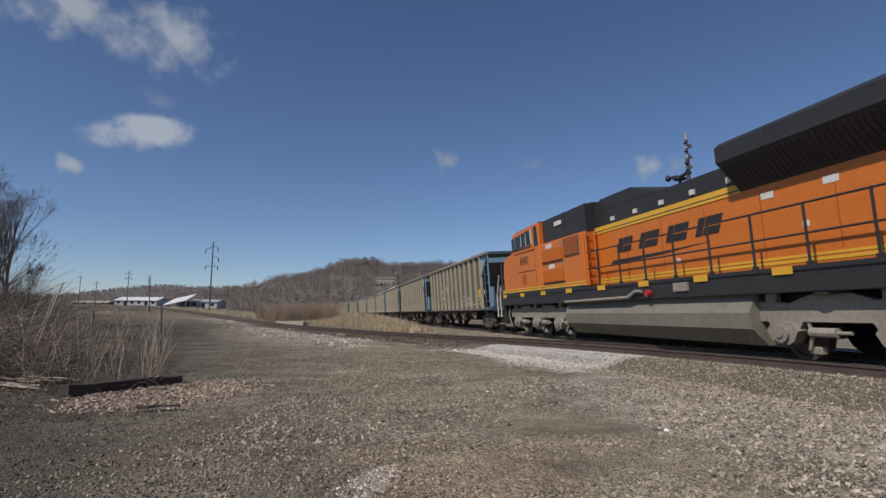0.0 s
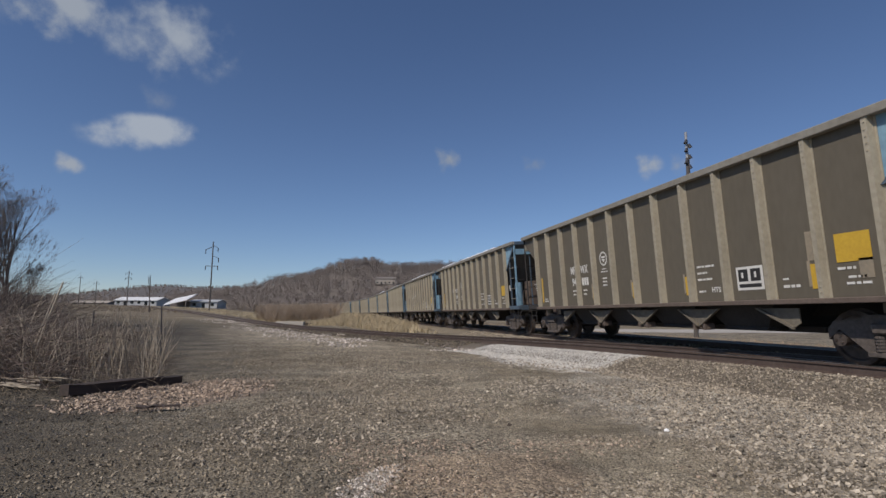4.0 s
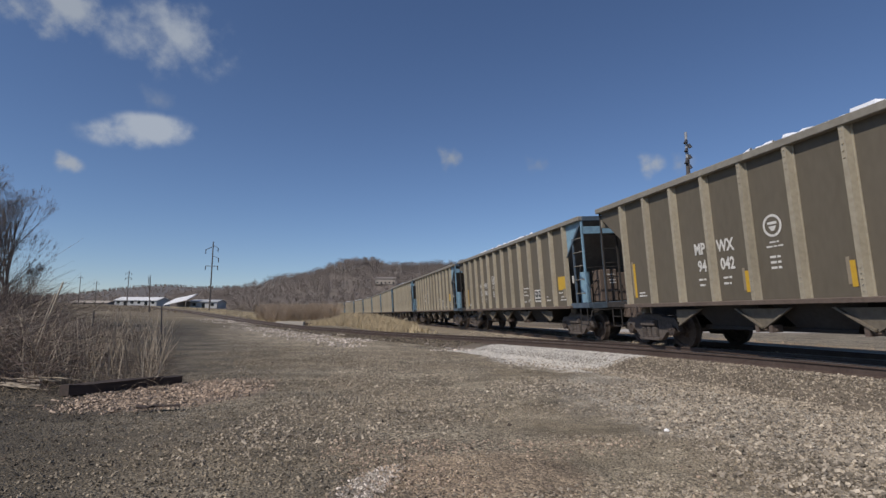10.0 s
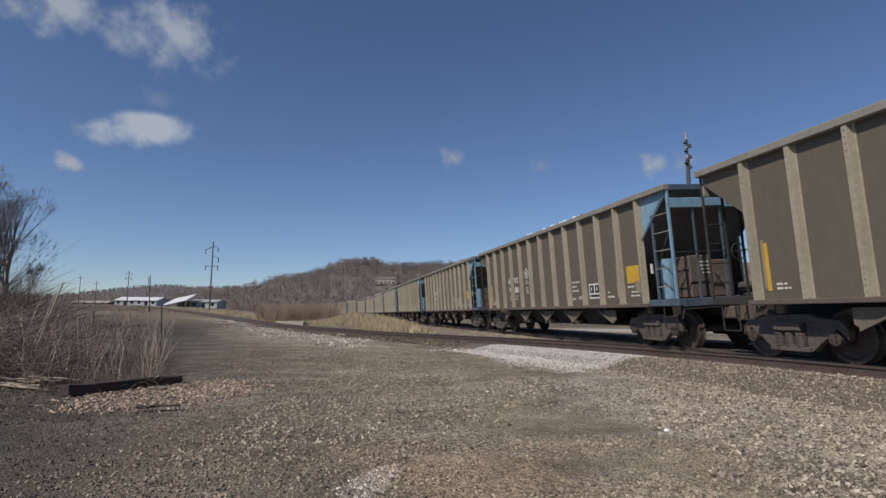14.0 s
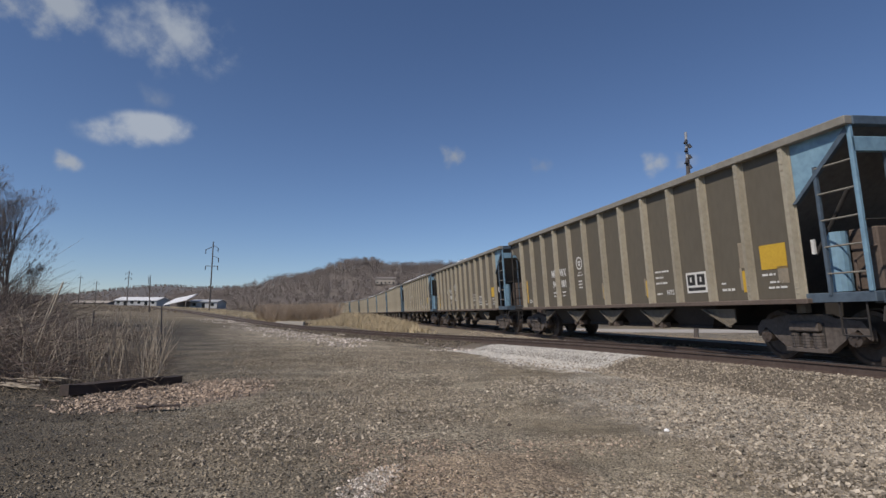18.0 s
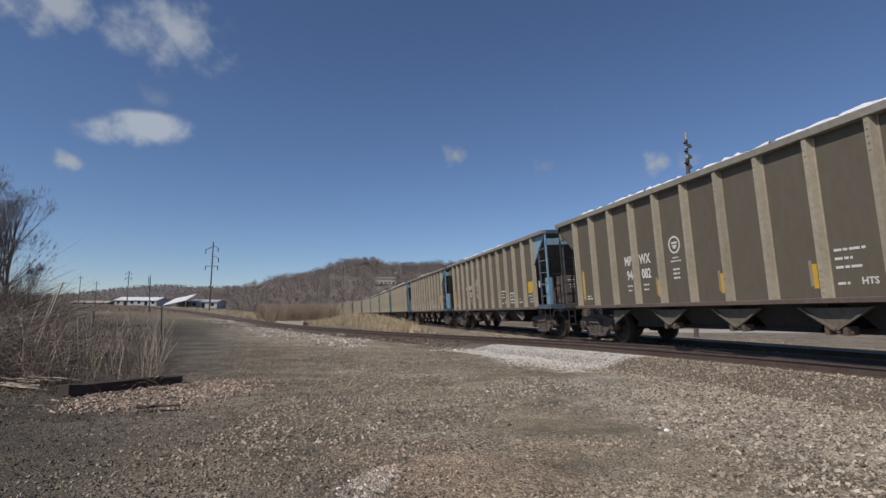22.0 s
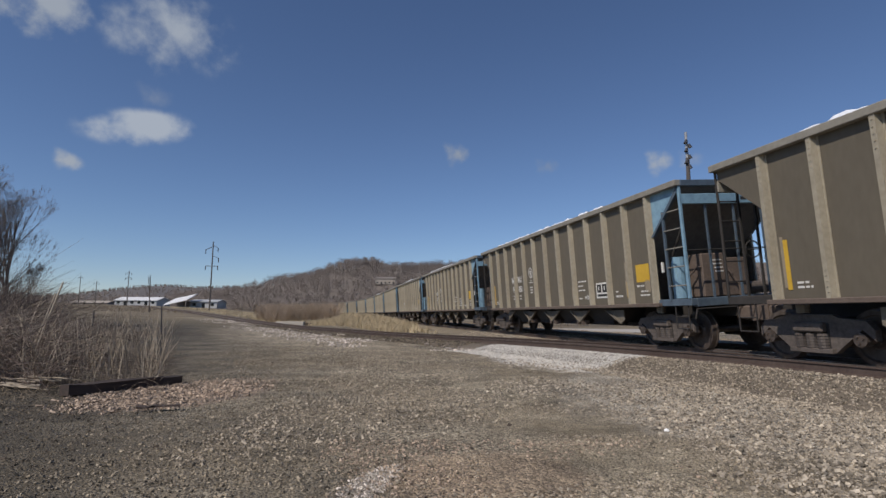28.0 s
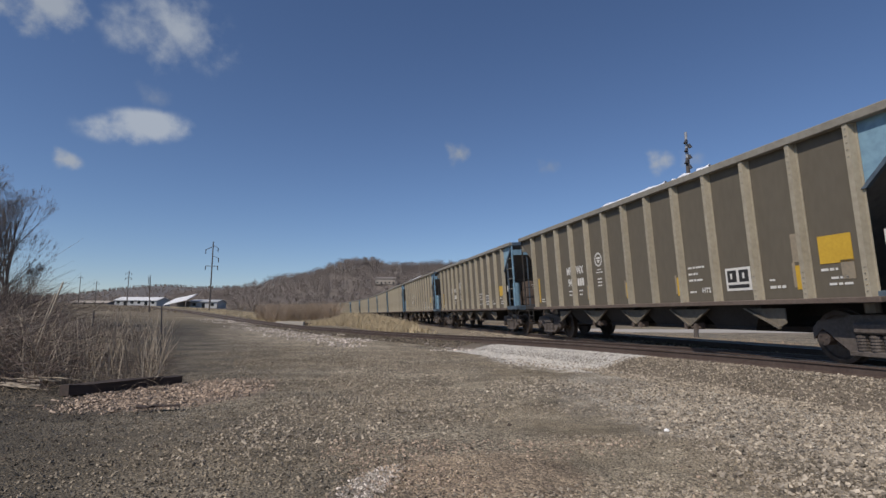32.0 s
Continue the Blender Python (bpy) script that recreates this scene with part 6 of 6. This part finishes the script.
# open shelter with one steep white roof
t = thing("open_shelter", "open shelter with a big slanting white roof", "building", m=pose(-114, 232, 3.2))
bm = bmesh.new()
lo4 = [bm.verts.new(p) for p in ((-5.2, -5, 0.9), (4.8, -5, 3.2), (4.8, 5, 6.2), (-5.2, 5, 3.9))]
hi4 = [bm.verts.new(v.co + Vector((0, 0, 0.3))) for v in lo4]
bm.faces.new(lo4)
bm.faces.new(hi4)
for i in range(4):
    bm.faces.new((lo4[i], lo4[(i + 1) % 4], hi4[(i + 1) % 4], hi4[i]))
part("roof", bm, M_WROOF, t, "slanting white metal roof")
for px, pz in ((-4.2, 1.2), (0, 2.2), (4.3, 3.2)):
    for py in (-4.5, 4.5):
        pybox("support_post", t, M_BWALL, (px - 0.15, py - 0.15, 0), (px + 0.15, py + 0.15, pz))
pybox("back_wall", t, M_BWALL, (-4, 4.6, 0), (4.4, 4.8, 3.0))
shed("far_house", "small pale house beyond the track", 43, 49, 78, 84, 0.0, 3.2, 5.0, M_WROOF, M_BWALL, 3)
shed("far_house", "small pale house beyond the track", 60, 70, 84, 92, 0.0, 3.0, 4.8, M_WWALL, M_BWALL, 3)
slab = pybox("concrete_slab", None, M_CONC, (-15.5, 49.6, -0.05), (-12.9, 50.4, 0.42), "", 0.03)
tagged(slab, "pale concrete slab lying beside the siding", "concrete slab")
slab = pybox("timber_stack", None, M_TIE, (-12.85, 49.7, -0.05), (-11.9, 50.5, 0.32), "", 0.03)
tagged(slab, "dark old ties stacked beside the siding", "timber")


# ---- poles ----
def power_pole(label, x, y, z, h, arms, insul, r=0.16, lean=0.0):
    t = thing("utility_pole", label, "utility pole", m=pose(x, y, z, 0, lean, 0))
    bm = bmesh.new()
    cyl(bm, (0, 0, -0.3), (0, 0, h), r, r * 0.65, 10)
    part("pole", bm, M_POLE, t)
    for zz, half, dz, side in arms:
        bm = bmesh.new()
        x0 = -half if side <= 0 else 0
        x1 = half if side >= 0 else 0
        cyl(bm, (x0, -0.15, zz + (dz if side < 0 else -dz if side == 0 else 0) * 0), (x1, -0.15, zz + dz), 0.09, n=6)
        part("cross_arm", bm, M_POLE, t)
        for e in ((x0, x1) if side == 0 else ((x0,) if side < 0 else (x1,))):
            bm = bmesh.new()
            ze = zz + (dz if e == x1 else 0)
            cyl(bm, (e, -0.15, ze), (e * 1.04, -0.15, ze - insul), 0.13, 0.1, 8)
            part("insulator", bm, M_WIRE, t)
    return t


power_pole("tall wooden transmission pole with angled arms", -65.6, 150, rise(-65.6, 150) - 0.2, 19.6, ((18.6, 1.5, -0.8, 1), (17.3, 1.9, 0.8, -1), (15.6, 1.8, -0.8, 1), (12.6, 1.7, 0.0, 0)), 1.2, 0.22)
power_pole("wooden utility pole across the field", -130.4, 220, rise(-130.4, 220), 14.5, ((13.6, 1.2, 0, 0), (11.6, 1.2, 0, 0)), 0.8, 0.2)
power_pole("wooden utility pole across the field", -169.6, 260, rise(-169.6, 260), 11.5, ((10.6, 1.2, 0, 0),), 0.7, 0.2)
power_pole("thin wooden pole far across the field", -205, 300, rise(-205, 300), 16.0, ((15, 1.3, 0, 0),), 0.7, 0.2)
t = bare_tree("slim_tree", "slim leaning leafless tree in the field", -49.5, 90, rise(-49.5, 90), 8.6, 99, 0.07, 4)
# mast with clamps and insulators beyond the main track
t = thing("signal_mast", "white-topped pole with dark fittings beyond the track", "utility pole", m=pose(14.15, 30, 0))
bm = bmesh.new()
cyl(bm, (0, 0, -0.3), (0, 0, 10.3), 0.13, 0.11, 10)
part("pole", bm, M_POLE, t)
bm = bmesh.new()
cyl(bm, (-0.01, 0, 10.3), (-0.04, 0, 11.85), 0.085, 0.075, 10)
part("pole_top", bm, M_GALV, t, "pale metal pole top")
for z, dx in ((11.25, -0.14), (11.0, 0.16), (10.75, -0.12), (10.35, 0.15), (10.05, -0.14), (9.75, 0.12)):
    bm = bmesh.new()
    cyl(bm, (dx * 0.4, -0.08, z + 0.12), (dx, -0.1, z - 0.1), 0.07, 0.11, 8)
    part("insulator", bm, M_WIRE, t)


# ---- clouds ----
def cloud_material(name, seed, lo, hi, scale, glow):
    m = bpy.data.materials.new(name)
    m.use_nodes = True
    n, l = m.node_tree.nodes, m.node_tree.links
    n.remove(n["Principled BSDF"])
    tc = n.new("ShaderNodeTexCoord")
    nz = n.new("ShaderNodeTexNoise")
    nz.noise_dimensions = '4D'
    nz.inputs["W"].default_value = seed
    nz.inputs["Scale"].default_value = scale
    nz.inputs["Detail"].default_value = 7
    nz.inputs["Roughness"].default_value = 0.55
    l.new(tc.outputs["Object"], nz.inputs["Vector"])
    sub = n.new("ShaderNodeVectorMath")
    sub.operation = 'MULTIPLY_ADD'
    sub.inputs[1].default_value = (2, 2, 0)
    sub.inputs[2].default_value = (-1, -1, 0)
    l.new(tc.outputs["Generated"], sub.inputs[0])
    ln = n.new("ShaderNodeVectorMath")
    ln.operation = 'LENGTH'
    l.new(sub.outputs[0], ln.inputs[0])
    # density: noise less the distance from the middle
    a = n.new("ShaderNodeMath")
    a.operation = 'MULTIPLY_ADD'
    a.inputs[1].default_value = -0.42
    l.new(ln.outputs["Value"], a.inputs[0])
    l.new(nz.outputs[0], a.inputs[2])
    mr = n.new("ShaderNodeMapRange")
    mr.interpolation_type = 'SMOOTHSTEP'
    mr.inputs[1].default_value, mr.inputs[2].default_value = lo, hi
    l.new(a.outputs[0], mr.inputs[0])
    edge = n.new("ShaderNodeMapRange")
    edge.interpolation_type = 'SMOOTHSTEP'
    edge.inputs[1].default_value, edge.inputs[2].default_value = 0.98, 0.6
    l.new(ln.outputs["Value"], edge.inputs[0])
    mul = n.new("ShaderNodeMath")
    mul.operation = 'MULTIPLY'
    l.new(mr.outputs[0], mul.inputs[0])
    l.new(edge.outputs[0], mul.inputs[1])
    em = n.new("ShaderNodeEmission")
    em.inputs[0].default_value = (0.78, 0.895, 1.0, 1)
    em.inputs[1].default_value = glow
    tr = n.new("ShaderNodeBsdfTransparent")
    mx = n.new("ShaderNodeMixShader")
    l.new(mul.outputs[0], mx.inputs[0])
    l.new(tr.outputs[0], mx.inputs[1])
    l.new(em.outputs[0], mx.inputs[2])
    l.new(mx.outputs[0], n["Material Output"].inputs[0])
    return m


CLOUDS = []


def cloud(label, start, end, w, h, seed, lo, hi, scale=0.006, glow=0.45, roll=0.0):
    bm = bmesh.new()
    bmesh.ops.create_grid(bm, x_segments=8, y_segments=4, size=0.5)
    for v in bm.verts:
        v.co = (v.co.x * w, v.co.y * h, 0)
    ob = new("cloud", finish("cloud", bm, cloud_material("cloud_vapour", seed, lo, hi, scale, glow)))
    tagged(ob, label, "cloud", "clouds", "structure")
    ob.visible_shadow = False
    rows = [(t, look(p, EYE, 0) @ pose(0, 0, 0, 0, 180, roll)) for t, p in ((0.0, start), (32.0, end))]
    ob.matrix_basis = rows[0][1]
    CLOUDS.append((ob, rows))


cloud("long bright white cloud low in the blue sky", (-1217, 2063, 719), (-1227, 2050, 738), 520, 180, 3.6, 0.08, 0.38, 0.006, 0.47, -9)
cloud("large patchy white cloud high in the sky", (-1085, 1980, 1066), (-1080, 1966, 1094), 640, 430, 5.7, 0.14, 0.62, 0.0085, 0.42, 4)
cloud("patchy white cloud at the top of the view", (-1371, 1790, 1085), (-1432, 1745, 1075), 520, 350, 8.2, 0.18, 0.52, 0.008, 0.40, 0)
cloud("faint wisp above the long cloud", (-1180, 2042, 838), (-1195, 2030, 848), 330, 190, 12.4, 0.24, 1.1, 0.008, 0.36, 0)
cloud("small white cloud near the trees", (-1450, 1959, 559), (-1453, 1952, 574), 190, 110, 15.3, 0.16, 0.50, 0.009, 0.42, 12)
cloud("small faint cloud over the hill", (-13, 2401, 702), (39, 2392, 732), 260, 190, 19.0, 0.24, 0.66, 0.009, 0.36, 0)
cloud("very faint wisp of cloud", (376, 2376, 680), (453, 2367, 665), 240, 150, 23.0, 0.26, 0.90, 0.009, 0.33, 0)
cloud("small white cloud beside the mast", (870, 2256, 640), (916, 2234, 655), 190, 170, 27.5, 0.18, 0.55, 0.009, 0.42, 0)
cloud("small white cloud beside the mast", (989, 2206, 638), (1030, 2185, 650), 170, 150, 31.5, 0.22, 0.70, 0.009, 0.38, 0)


# ---- motion of the train ----
def motions():
    times = [0.5 * i for i in range(65)]
    for j, car in enumerate(CARS):
        s0 = FIRST_S + 16.5 * j
        walk(car, [(t, car_pose(s0 - run(t))) for t in times])
    walk(loco, [(t, car_pose(LOCO_S - run(t))) for t in times])
    for ob, rows in CLOUDS:
        walk(ob, rows)
    spins = [(2 * i / 30, math.degrees(run(2 * i / 30) / 0.457)) for i in range(481)]
    lead = {}
    for car in CARS + [loco]:
        for ob in car.children_recursive:
            if ob.name.startswith("wheelset"):
                loc = tuple(ob.matrix_basis.translation)
                if loc not in lead:
                    walk(ob, [(t, pose(*loc, 0, a, 0)) for t, a in spins])
                    lead[loc] = ob
                else:
                    ob.rotation_mode = "QUATERNION"
                    ob.animation_data_create().action = lead[loc].animation_data.action
                    ob.animation_data.action_slot = lead[loc].animation_data.action_slot


motions()
